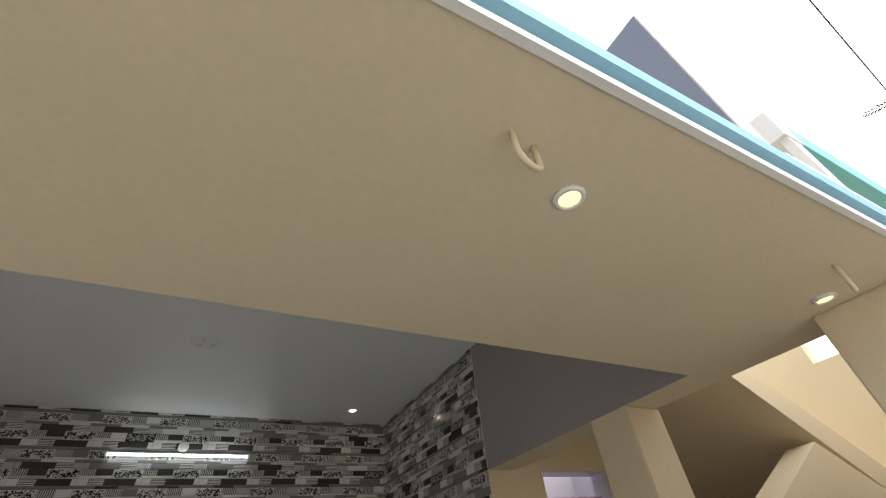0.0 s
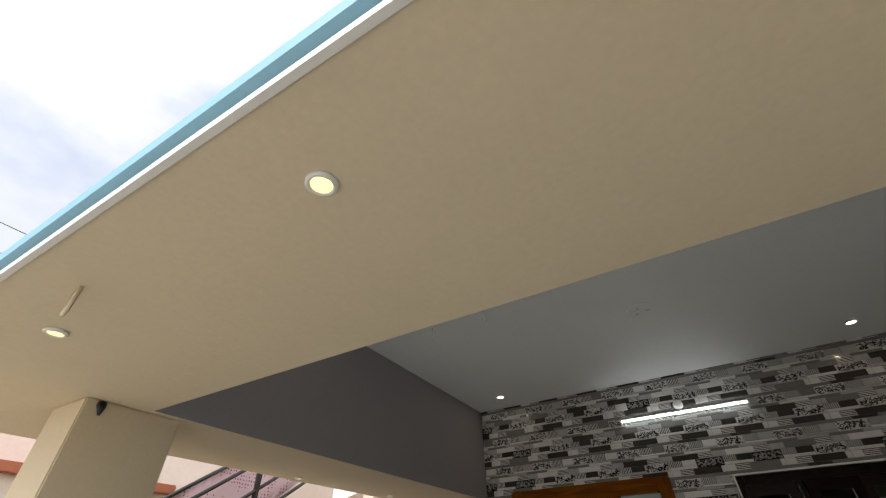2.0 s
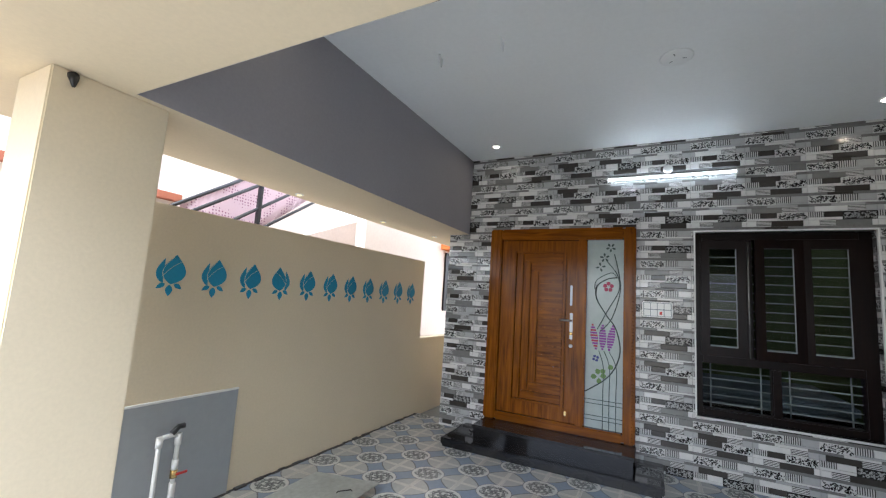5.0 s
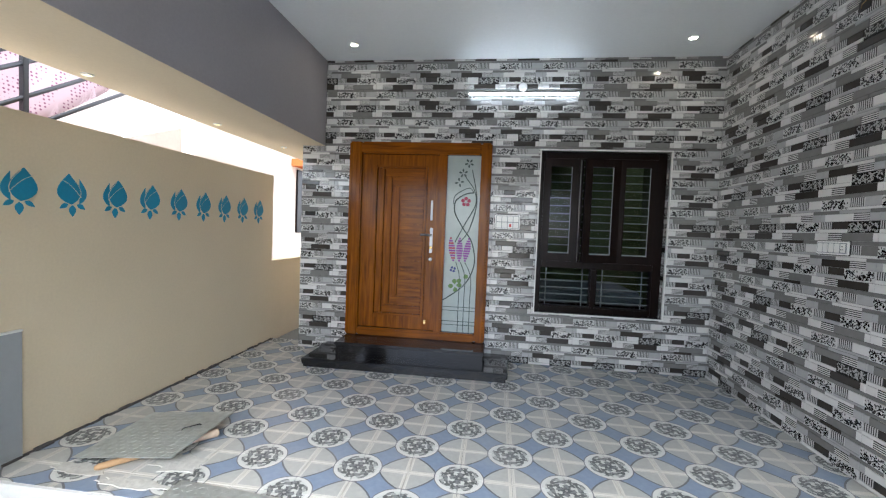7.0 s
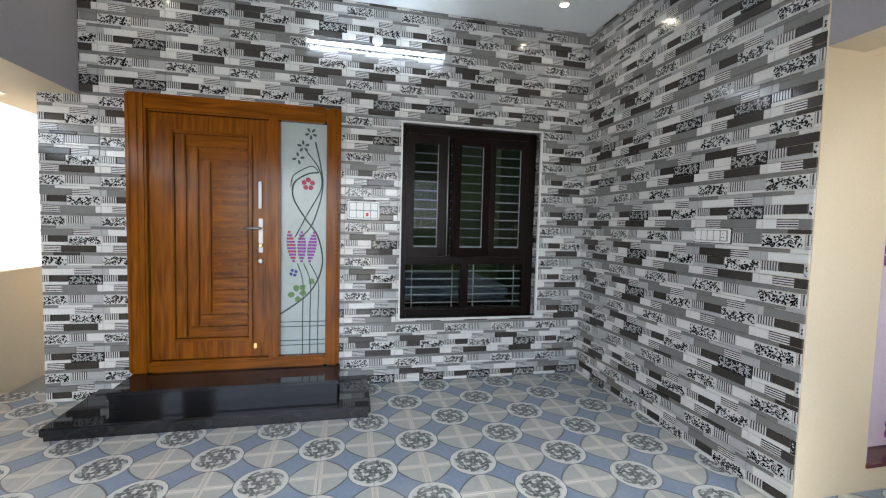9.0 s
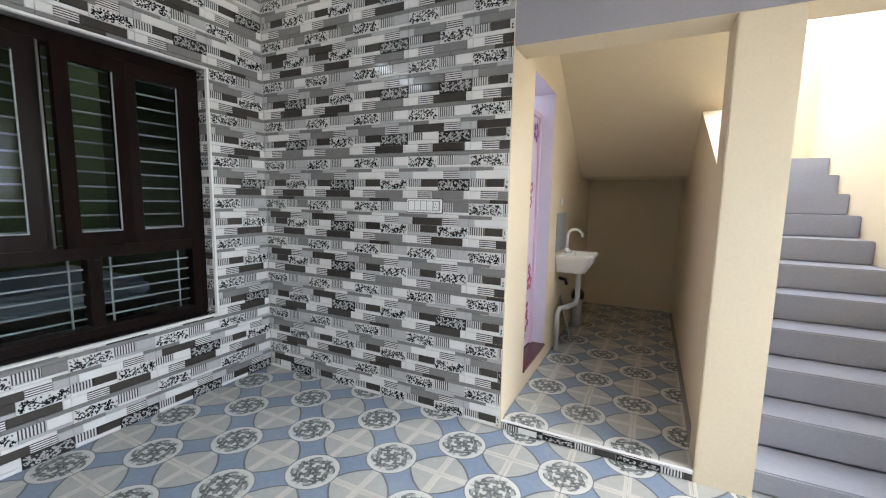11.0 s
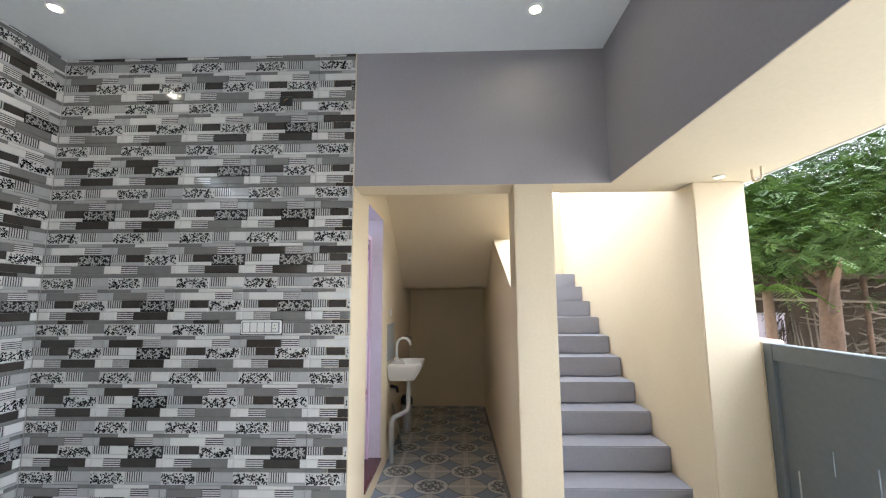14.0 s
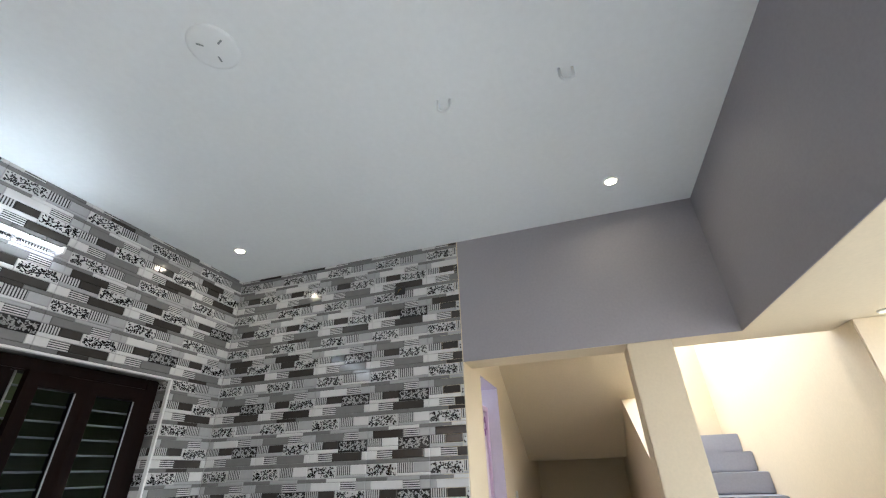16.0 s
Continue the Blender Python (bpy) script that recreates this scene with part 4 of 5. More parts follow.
part("plate", soft(boxes((-0.035, 0.035, -0.012, 0, -0.035, 0.035)), 0.004), M_PLAST, sw)
lt = thing("leftover_tile", pose(3.80, 2.72, 0.066, -14, 0, 12), "spare dark tile leaning under the basin", "tile")
part("tile", soft(boxes((-0.15, 0.15, 0, 0.01, 0, 0.45)), 0.002, 1), M_SLAB, lt)
bin_ = thing("drain_pipe_end", pose(4.35, 2.75, 0.066), "short grey pipe stub with black cap near wall", "pipe stub")
part("stub", tube(bmesh.new(), [(0, 0, 0), (0, 0, 0.30)], 0.055, 14), M_PIPEG, bin_)
part("cap", lathe([(0.07, 0.30), (0.07, 0.36), (0.05, 0.40)], 16), M_BLACK, bin_)

# ---- gate ----
gate = thing("metal_gate", pose(XR - 0.03, 0.25, 0.05), "charcoal sheet-metal gate leaf with slots and painted-in daylight strips", "gate")
part("gate_frame", soft(boxes((-0.05, 0.022, -0.03, 0.03, 0, 1.25), (-1.62, -1.57, -0.03, 0.03, 0, 1.25), (-1.57, -0.05, -0.03, 0.03, 1.15, 1.25), (-1.57, -0.05, -0.03, 0.03, 0, 0.06)), 0.004, 1), M_GATE, gate)
part("kick_plate", boxes((-1.62, 0.022, -0.012, 0.012, -0.105, -0.001)), M_GATE, gate)
rg = random.Random(11)
slots = sorted([(-0.13 - 0.115 * k, rg.choice((0.78, 0.62, 0.42, 0.22)), rg.choice((0.12, 0.18, 0.26))) for k in range(12)])
gx = -1.57
for x, z, h in slots:                  # sheet in strips, with an open slot between them
    part("panel", boxes((gx, x - 0.004, -0.006, 0.006, 0.06, 1.15)), M_GATE, gate)
    part("web", boxes((x - 0.004, x + 0.004, -0.006, 0.006, 0.06, z)), M_GATE, gate)
    part("web", boxes((x - 0.004, x + 0.004, -0.006, 0.006, z + h, 1.15)), M_GATE, gate)
    gx = x + 0.004
part("panel", boxes((gx, -0.05, -0.006, 0.006, 0.06, 1.15)), M_GATE, gate)
# pale strips painted in for daylight showing through two slots
for x, z in ((-0.13, 0.34), (-0.475, 0.16)):
    part("strip", soft(boxes((x - 0.006, x + 0.006, 0.006, 0.010, z, z + 0.22)), 0.002, 1), M_PALEG, gate, "pale strip drawn as daylight through a slot")

# ---- upper storey over the stairs ----
up = thing("upper_storey", pose(0, 0, 0), "slate and turquoise upper storey walls above the canopy", "upper storey")
part("fin_wall", soft(boxes((2.20, 2.46, 0.42, 3.2, 3.24, 4.78)), 0.004, 1), M_PALEG, up, "tall white-edged fin wall")
part("fin_face", boxes((2.194, 2.20, 0.43, 3.2, 3.0, 4.77)), M_SLATE, up, "slate-blue painted face")
part("parapet", boxes((2.47, 5.65, 0.40, 0.497, 3.24, 3.28)), M_WHITE, up)
part("beam", soft(boxes((3.30, 3.56, 0.43, 0.62, 3.96, 4.24)), 0.004, 1), M_WHITE, up, "white end of the upper beam")
part("band", soft(boxes((3.56, 5.65, 0.43, 0.62, 3.96, 4.24)), 0.004, 1), M_TURQ, up, "turquoise band")
part("post", boxes((3.34, 3.52, 0.44, 0.497, 3.28, 3.96)), M_WHITE, up)
part("post", boxes((5.47, 5.65, 0.44, 0.497, 3.28, 3.96)), M_WHITE, up)

# ---- neighbour's houses ----
nh = thing("neighbour_house", pose(0, 0, 0), "pale pink neighbouring house with terracotta-edged porch roof", "house")
part("wall", boxes((-4.6, -4.4, 5.6, 14, -0.3, 6.0)), M_PINKH, nh)
part("wall", boxes((-9.2, -9.0, -6, 14, -0.3, 2.45)), M_LAV, nh, "lavender wall")
porch = part("porch_roof", boxes((-8.9, -5.0, 1.22, 2.9, 2.19, 2.40)), M_PINKH, nh)
part("edging", soft(boxes((-8.95, -4.95, 1.17, 2.95, 2.40, 2.49)), 0.01), M_RUST, porch, "terracotta roof edging")
part("pillar", soft(boxes((-5.95, -5.6, 1.235, 1.47, -0.3, 2.19))), M_CREAM, nh)
part("upper_wall", boxes((-8.9, -7.5, 1.78, 8.0, 2.49, 5.2)), M_PINKH, nh)
part("parapet", prism([(4.2, 1.9), (7.6, 1.9), (7.6, 3.3), (4.2, 2.0)], "x", -5.6, -5.45), M_PINKH, nh, "cream stair parapet")
wn_ = part("window", soft(boxes((-4.4, -4.36, 8.5, 9.6, 1.25, 2.55)), 0.01), M_DARKW, nh, "brown wooden window")
part("shade", boxes((-4.4, -4.1, 8.3, 9.8, 2.60, 2.74)), M_ORNG, nh, "orange window shade")
lamp = thing("porch_lamp", pose(-6.15, 1.30, 2.19), "small glass porch lamp hanging under neighbour's roof", "lamp")
part("stem", tube(bmesh.new(), [(0, 0, 0), (0, 0, -0.08)], 0.012, 8), M_BRASS, lamp)
part("shade", lathe([(0.02, -0.06), (0.085, -0.085), (0.05, -0.10), (0.045, -0.14), (0.02, -0.17)], 14), M_PLAST, lamp)
rail = thing("veranda_rail", pose(-4.7, 0, 0), "black metal veranda railing with laundry", "railing")
for y in (-0.6, 0.98, 2.6):
    part("post", soft(boxes((-0.04, 0.04, y - 0.04, y + 0.04, 1.1, 1.64)), 0.006), M_BLACK, rail)
part("top_rail", soft(boxes((-0.04, 0.04, -0.6, 2.6, 1.58, 1.66)), 0.006), M_BLACK, rail)
part("bottom_rail", soft(boxes((-0.03, 0.03, -0.6, 2.6, 1.24, 1.28)), 0.006), M_BLACK, rail)
part("plinth", boxes((-0.1, 0.1, -4.0, 3.0, -0.3, 1.24)), M_PINKH, rail, "pale veranda wall")


def cloth(name, x, y, z, w, h, colour, label, seed):
    """Laundry hanging in folds over a rail."""
    rc = random.Random(seed)
    bm = bmesh.new()
    ph = rc.uniform(0, 6)
    grid = [[bm.verts.new((x + 0.05 + 0.025 * math.sin(ph + 21 * u) * (0.3 + v), y + w * u * (1 - 0.08 * v), z - h * v * (1 - 0.1 * math.sin(5 * u + ph)))) for u in [i / 22 for i in range(23)]] for v in [j / 8 for j in range(9)]]
    for a, b in zip(grid, grid[1:]):
        for i in range(22):
            f = bm.faces.new((a[i], a[i + 1], b[i + 1], b[i]))
            f.smooth = True
    bmesh.ops.solidify(bm, geom=list(bm.faces), thickness=0.006)
    ob = part(name, bm, material(name + "_cloth", colour, 0.95, 0.25, 30, 0.3))
    tagged(ob, label, "laundry", "laundry on the rail")


cloth("towel", -4.68, 0.98, 1.69, 0.12, 0.36, (0.20, 0.15, 0.17), "dark plum towel hanging over black railing", 1)
cloth("towel", -4.67, 1.08, 1.66, 0.11, 0.30, (0.13, 0.27, 0.36), "teal blue cloth hanging over black railing", 2)
cloth("cloth", -4.68, 1.17, 1.63, 0.09, 0.18, (0.42, 0.50, 0.46), "pale green cloth hanging over black railing", 3)
cloth("shawl", -4.67, 1.245, 1.63, 0.27, 0.31, (0.60, 0.57, 0.52), "cream shawl hanging over black railing", 4)
cloth("shirt", -4.80, 1.36, 1.74, 0.17, 0.14, (0.07, 0.035, 0.035), "dark maroon shirt folded over black railing", 5)
cloth("towel", -4.66, 0.74, 1.58, 0.10, 0.24, (0.10, 0.28, 0.50), "blue and white cloth hanging on railing", 6)

sr = thing("stair_rail", pose(-4.9, 0, 0), "black diagonal stair railing beyond compound wall", "railing")
for y0, z0, y1, z1 in ((2.30, 2.0, 4.2, 3.24), (2.54, 2.0, 4.5, 3.26), (3.07, 2.0, 5.0, 3.26), (3.53, 2.0, 5.5, 3.26)):
    part("bar", tube(bmesh.new(), [(0, y0, z0), (0, y1, z1)], 0.022, 8), M_BLACK, sr)
for y in (3.92, 2.4):
    part("post", soft(boxes((-0.03, 0.03, y - 0.025, y + 0.025, 1.4, 3.2 if y > 3 else 2.1)), 0.005), M_BLACK, sr)
mp = bpy.data.materials.new("mauve_patterned_cloth")
mp.use_nodes = True
_n, _l = mp.node_tree.nodes, mp.node_tree.links
_v, _r = _n.new("ShaderNodeTexVoronoi"), _n.new("ShaderNodeValToRGB")
_v.inputs["Scale"].default_value, _v.inputs["Randomness"].default_value = 24.0, 0.25
_c = _n.new("ShaderNodeTexCoord")
_l.new(_c.outputs["Object"], _v.inputs["Vector"])
_l.new(_v.outputs["Distance"], _r.inputs["Fac"])
_r.color_ramp.elements[0].color, _r.color_ramp.elements[1].color = (0.28, 0.12, 0.20, 1), (0.70, 0.57, 0.61, 1)
_r.color_ramp.elements[0].position, _r.color_ramp.elements[1].position = 0.20, 0.30
_l.new(_r.outputs["Color"], _n["Principled BSDF"].inputs["Base Color"])
_n["Principled BSDF"].inputs["Roughness"].default_value = 0.95
mat_cloth = bmesh.new()
grid = [[mat_cloth.verts.new((-5.0 - 0.10 * v + 0.03 * math.sin(9 * u), 2.96 + 1.95 * u + 0.05 * v, 1.56 + 1.38 * u + 0.87 * v + 0.02 * math.sin(7 * u + 4 * v))) for u in [i / 20 for i in range(21)]] for v in [j / 6 for j in range(7)]]
for a, b in zip(grid, grid[1:]):
    for i in range(20):
        mat_cloth.faces.new((a[i], a[i + 1], b[i + 1], b[i])).smooth = True
bmesh.ops.solidify(mat_cloth, geom=list(mat_cloth.faces), thickness=0.01)
tagged(part("drying_sheet", mat_cloth, mp), "mauve patterned sheet drying behind stair railing", "laundry")

yh = thing("yellow_house", pose(0, 0, 0), "distant pale yellow house with orange trim", "house")
part("wall", boxes((-17, -13, 1.5, 9, -0.3, 6.0)), M_YELL, yh)
part("trim", boxes((-12.98, -12.9, 1.4, 1.6, 4.4, 6.6)), M_ORNG, yh)
part("sunshade", boxes((-13, -12.2, 0.4, 1.8, 4.4, 4.6)), M_ORNG, yh)
lh = thing("lavender_house", pose(0, 0, 0), "distant lavender house with violet parapet", "house")
part("wall", boxes((-16, -11.5, -8, 1.80, -0.3, 3.33)), M_LAV, lh)
part("parapet", boxes((-11.52, -11.4, -8, 1.85, 3.33, 3.45)), M_VIOL, lh)
tr = thing("terrace_rail", pose(-8.0, 0, 2.49), "orange terrace railing on neighbour's porch roof", "railing")
for k in range(3):
    part("rail", tube(bmesh.new(), [(0, 1.35, 0.12 + 0.13 * k), (0, 3.0, 0.12 + 0.13 * k)], 0.008, 8), M_ORNG, tr)
for y in (1.35, 1.62, 2.2, 3.0):
    part("post", tube(bmesh.new(), [(0, y, 0), (0, y, 0.40)], 0.011, 8), M_ORNG, tr)
for k, (p, q) in enumerate((((-10.5, -40, 7.6), (-10.5, 40, 7.6)), ((-10.7, -40, 7.15), (-10.7, 40, 7.1)), ((-25, -2.4, 6.2), (40, 2.1, 6.2)))):
    w = thing("power_line", pose(0, 0, 0), "thin black overhead power line", "cable", "power lines")
    n = 24
    pts = [Vector(p).lerp(Vector(q), i / n) - Vector((0, 0, 0.25 * math.sin(math.pi * i / n))) for i in range(n + 1)]
    part("line", tube(bmesh.new(), pts, 0.008, 6), M_BLACK, w)

# ---- trees ----
M_LEAF = material("neem_leaf", (0.058, 0.112, 0.012), 0.55, 0.35, 3.0, 0.0, patch=0.7)
M_LEAF2 = material("young_leaf", (0.17, 0.285, 0.04), 0.5, 0.3, 3.0, 0.0, patch=0.7)
M_BARK = material("brown_bark", (0.16, 0.10, 0.065), 0.9, 0.3, 18, 0.9)


def neem(x, y, z, h, r, seed, sprays, label, pairs=7, size=1.0, low=0.5):
    """Tree with limbs and feathery compound leaves in sprays."""
    rt = random.Random(seed)
    t = thing("neem_tree", pose(x, y, z), label, "tree")
    bm = bmesh.new()
    tube(bm, [(0, 0, 0), (0.05, 0.02, h * 0.16), (-0.03, 0.05, h * 0.3), (0.04, 0, h * 0.42)], [0.2, 0.16, 0.14, 0.11], 10)
    tips = []
    for k in range(9):
        a, e = 2.4 * k + rt.uniform(-0.3, 0.3), rt.uniform(0.25, 0.9)
        d = Vector((math.cos(a) * math.cos(e), math.sin(a) * math.cos(e), math.sin(e)))
        s = Vector((0, 0, h * rt.uniform(0.27, 0.42)))
        ln = r * rt.uniform(0.7, 1.0)
        mid, end = s + d * ln * 0.5 + Vector((0, 0, 0.1)), s + d * ln
        tube(bm, [s, mid, end], [0.075, 0.05, 0.018], 7)
        tips += [mid, end, s.lerp(end, 0.75)]
    part("trunk", bm, M_BARK, t)
    for name, mt, share in (("crown", M_LEAF, 0.76), ("young_leaves", M_LEAF2, 0.24)):
        verts, faces = [], []
        for _ in range(int(sprays * share)):
            near, wide = (tips[1::5], 0.15) if mt is M_LEAF2 else (tips, 0.30)
            c = rt.choice(near) + Vector((rt.gauss(0, r * wide), rt.gauss(0, r * wide), rt.gauss(0.1, h * 0.38 * wide)))
            if c.z < low:
                continue
            a = rt.uniform(0, 2 * math.pi)
            d = Vector((math.cos(a), math.sin(a), rt.uniform(-0.7, 0.35))).normalized()
            s = d.cross(Vector((0, 0, 1))).normalized()
            ln = rt.uniform(0.22, 0.38)
            for k in range(pairs):         # leaflets in pairs along the stalk
                p = c + d * ln * (k + 0.6) / pairs
                for sg in (-1, 1):
                    q = (s * sg + d * 0.45 + Vector((0, 0, rt.uniform(-0.35, 0.1)))).normalized()
                    lw, ll = d * 0.017 * size, q * (0.10 - 0.007 * abs(k - 2)) * size
                    i = len(verts)
                    verts += [p, p + ll * 0.5 + lw, p + ll, p + ll * 0.5 - lw]
                    faces.append((i, i + 1, i + 2, i + 3))
        me = bpy.data.meshes.new(name)
        me.from_pydata([tuple(v) for v in verts], [], faces)
        me.materials.append(mt)
        tagged(new(name, me), kind="stuff").parent = t
    return t


neem(6.2, -3.9, -0.3, 6.0, 2.6, 3, 24000, "broad green neem tree with forked brown trunk", 9, 0.7, 2.32)
neem(8.5, -7.5, -0.3, 7.5, 3.4, 8, 8000, "dark green tree farther down the lane")

# low bushes added as a backdrop to block the bright horizon band
neem(11.0, -8.2, -0.3, 4.0, 3.2, 12, 5000, "low bushy tree added beyond the lane to block the bright horizon")
neem(12.5, -5.2, -0.3, 4.5, 3.2, 14, 5000, "low bushy tree added behind the lane wall to block the bright horizon")


def palm(x, y, z, n, ln, seed, name, label, wide):
    rp = random.Random(seed)
    t = thing(name, pose(x, y, z), label, "plant")
    part("stem", tube(bmesh.new(), [(0, 0, -z - 0.3), (0.03, 0, 0)], [0.1, 0.07], 8), M_BARK, t)
    for k in range(n):
        a = 2 * math.pi * k / n + rp.uniform(-0.2, 0.2)
        d = Vector((math.cos(a), math.sin(a), 0))
        s = Vector((-d.y, d.x, 0))
        bm = bmesh.new()
        prev = None
        for j in range(17):
            u = j / 16
            p = d * ln * u + Vector((0, 0, ln * (0.5 * u - 0.95 * u * u)))
            w = wide * (1 - u) ** 0.5 * min(1, 6 * u + 0.2)
            tube(bm, [p, p + d * 0.02], 0.012, 5)
            for sg in (-1, 1):
                e = p + s * sg * w + d * 0.5 * w - Vector((0, 0, 0.6 * w))
                g = d * ln / 40
                q = [bm.verts.new(c) for c in (p - g, e - g * 0.3, e + g * 0.3, p + g)]
                bm.faces.new(q)
        part("frond", bm, M_LEAF2, t)


palm(-8.0, 0.2, 2.35, 8, 0.95, 4, "banana_plant", "banana plant with torn green leaves by the lane", 0.3)
palm(6.3, -3.0, 1.75, 6, 0.8, 6, "palm_shoot", "yellow-green palm fronds drooping under the tree", 0.22)

# firewood and far wall beyond the gate
M_THATCH = material("dry_thatch", (0.085, 0.062, 0.042), 0.95, 0.4, 30, 1.0)
M_STICK = material("grey_dry_wood", (0.20, 0.16, 0.12), 0.9, 0.35, 20, 0.5, island=0.3)
ws = thing("wood_shed", pose(8.4, -6.2, -0.3), "heap of dry sticks under a dark thatched lean-to", "wood pile")
rw = random.Random(9)
for k in range(150):
    a, b, ln = rw.uniform(-1.5, 1.5), rw.uniform(-0.5, 0.5), rw.uniform(0.5, 1.3)
    p = Vector((rw.uniform(-0.75, -0.2), rw.uniform(-2.4, 1.0), rw.uniform(0.05, 2.1)))
    q = p + Vector((0.2 * math.sin(b), math.sin(a) * ln, math.cos(a) * ln * 0.35))
    m = p.lerp(q, 0.5) + Vector((0, rw.uniform(-0.05, 0.05), rw.uniform(-0.06, 0.06)))
    part("stick", tube(bmesh.new(), [p, m, q], [rw.uniform(0.018, 0.032), 0.018, 0.009], 5), M_STICK, ws)
for k in range(9):                     # stakes leaning against the shed
    y = 0.95 + 0.10 * k
    part("stake", tube(bmesh.new(), [(-0.55, y, 0), (-0.42, y + rw.uniform(-0.12, 0.12), rw.uniform(1.2, 1.85))], 0.018, 6), M_STICK, ws)
for k in range(46):                    # brushwood at the open end
    y, z = 1.75 + rw.uniform(-0.12, 0.2), rw.uniform(1.0, 1.9)
    part("twig", tube(bmesh.new(), [(-0.5, y, z), (-0.6 + rw.uniform(-0.1, 0.1), y + rw.uniform(0.1, 0.4), z - rw.uniform(0.05, 0.4))], [0.012, 0.004], 4), M_THATCH, ws)
# dark sheet added as the shed's inner shade, hiding bright ground behind
part("screen", soft(boxes((0.0, 0.08, -3.4, 3.3, 0, 2.35)), 0.01), M_THATCH, ws, "added dark backdrop for the shaded inside of the lean-to")
part("roof", prism([(-1.0, 2.25), (0.5, 2.62), (0.5, 2.75), (-1.0, 2.36)], "y", -3.5, 3.4), M_THATCH, ws)
part("pole", tube(bmesh.new(), [(-1.05, -3.2, 1.72), (-1.05, 0.2, 1.80), (-1.05, 3.2, 1.90)], [0.025, 0.028, 0.025], 8), M_STICK, ws, "pale bamboo pole")
for y in (-3.1, 0.6, 3.1):
    part("post", tube(bmesh.new(), [(-1.0, y, 0), (-1.0, y, 2.3)], 0.045, 8), M_BARK, ws)
fw = thing("lane_wall", pose(0, 0, 0), "pale pink wall across the lane", "wall")
part("wall", soft(boxes((7.9, 8.05, -4.45, -2.2, -0.3, 1.26)), 0.01), M_LAV, fw)
part("coping", soft(boxes((7.88, 8.07, -4.46, -2.2, 1.26, 1.30)), 0.01), M_CONC, fw)

bike = thing("scooter", pose(5.0, -3.34, -0.25, 0, 0, 70), "parked dark scooter with silver tail and red lamp", "scooter")
for x in (-0.62, 0.62):
    wheel = part("wheel", lathe([(0.10, -0.03), (0.17, -0.045), (0.24, -0.045), (0.27, 0.0), (0.24, 0.045), (0.17, 0.045), (0.10, 0.03)], 24), M_BLACK, bike)
    wheel.matrix_basis = pose(x, 0, 0.27, 90)
part("body", soft(prism([(-0.75, 0.45), (0.30, 0.30), (0.55, 0.32), (0.50, 0.90), (0.40, 0.92), (0.28, 0.45), (-0.05, 0.55), (-0.10, 0.80), (-0.80, 0.86), (-0.92, 0.72)], "y", -0.16, 0.16), 0.03, 2), M_GATE, bike)
part("seat", soft(boxes((-0.78, 0.0, -0.14, 0.14, 0.84, 1.02)), 0.05, 3), M_BLACK, bike, "black padded seat")
part("tail", soft(boxes((-0.98, -0.72, -0.15, 0.15, 0.88, 1.13)), 0.07, 3), M_CHROME, bike, "silver tail hump")
part("tail_lamp", soft(boxes((-1.0, -0.96, -0.09, 0.09, 0.98, 1.06)), 0.015, 2), M_RED, bike, "red tail lamp")
part("handlebar", tube(bmesh.new(), [(0.38, -0.32, 1.08), (0.45, -0.1, 1.0), (0.45, 0.1, 1.0), (0.38, 0.32, 1.08)], 0.018, 8), M_BLACK, bike)

# ---- wall tiles ----
TW, TH, PROUD, JOINT = 0.45, 0.30, 0.010, 0.0022
KU, KV = TW / 333.0, TH / 242.0
CELL = [(0, 165, 0, 62, "orn"), (165, 250, 0, 48, "cols"), (250, 333, 0, 48, "tone"), (165, 333, 48, 62, "strip"),
        (0, 115, 62, 80, "mid"), (115, 280, 62, 80, "strip"), (280, 333, 62, 80, "mid"),
        (0, 30, 80, 120, "light"), (30, 195, 80, 120, "any"), (195, 280, 80, 120, "rows"), (280, 333, 80, 120, "light"),
        (0, 80, 120, 160, "cols"), (80, 168, 120, 160, "any"), (0, 168, 160, 180, "strip"), (168, 333, 120, 180, "orn"),
        (0, 55, 180, 222, "pale"), (55, 137, 180, 222, "rows"), (137, 305, 180, 222, "deep"), (305, 333, 180, 222, "pale"),
        (0, 100, 222, 242, "mid"), (100, 225, 222, 242, "dark"), (225, 333, 222, 242, "mid")]
T_MATS = (M_TWHITE, M_TLIGHT, M_TMID, M_TDARK, M_TROWS, M_TCOLS, M_TORNL, M_TORND, M_VINED, M_VINEL)
rv = random.Random(21)


def dress():
    """One print of the tile: a glaze for each strip."""
    pick = {"orn": (6, 6, 7), "cols": (5,), "rows": (4,), "any": (3, 3, 0, 0, 2), "tone": (1, 2, 0), "deep": (3, 3, 3, 2), "strip": (0, 0, 0, 1), "mid": (2,), "light": (1,), "pale": (0,), "dark": (3, 2, 2)}
    return [rv.choice(pick[k]) for *_, k in CELL]


PRINTS = [dress() for _ in range(8)]


def ribbon(pts, wide):
    """Quads of a flat stroke along points, thinning to its end."""
    out, prev = [], None
    for i, p in enumerate(pts):
        d = (Vector(pts[min(i + 1, len(pts) - 1)]) - Vector(pts[max(i - 1, 0)])).normalized()
        s = Vector((-d.y, d.x)) * wide * 0.5 * (1.0 - 0.6 * i / (len(pts) - 1))
        now = (Vector(p) + s, Vector(p) - s)
        if prev:
            out.append((prev[0], prev[1], now[1], now[0]))
        prev = now
    return out


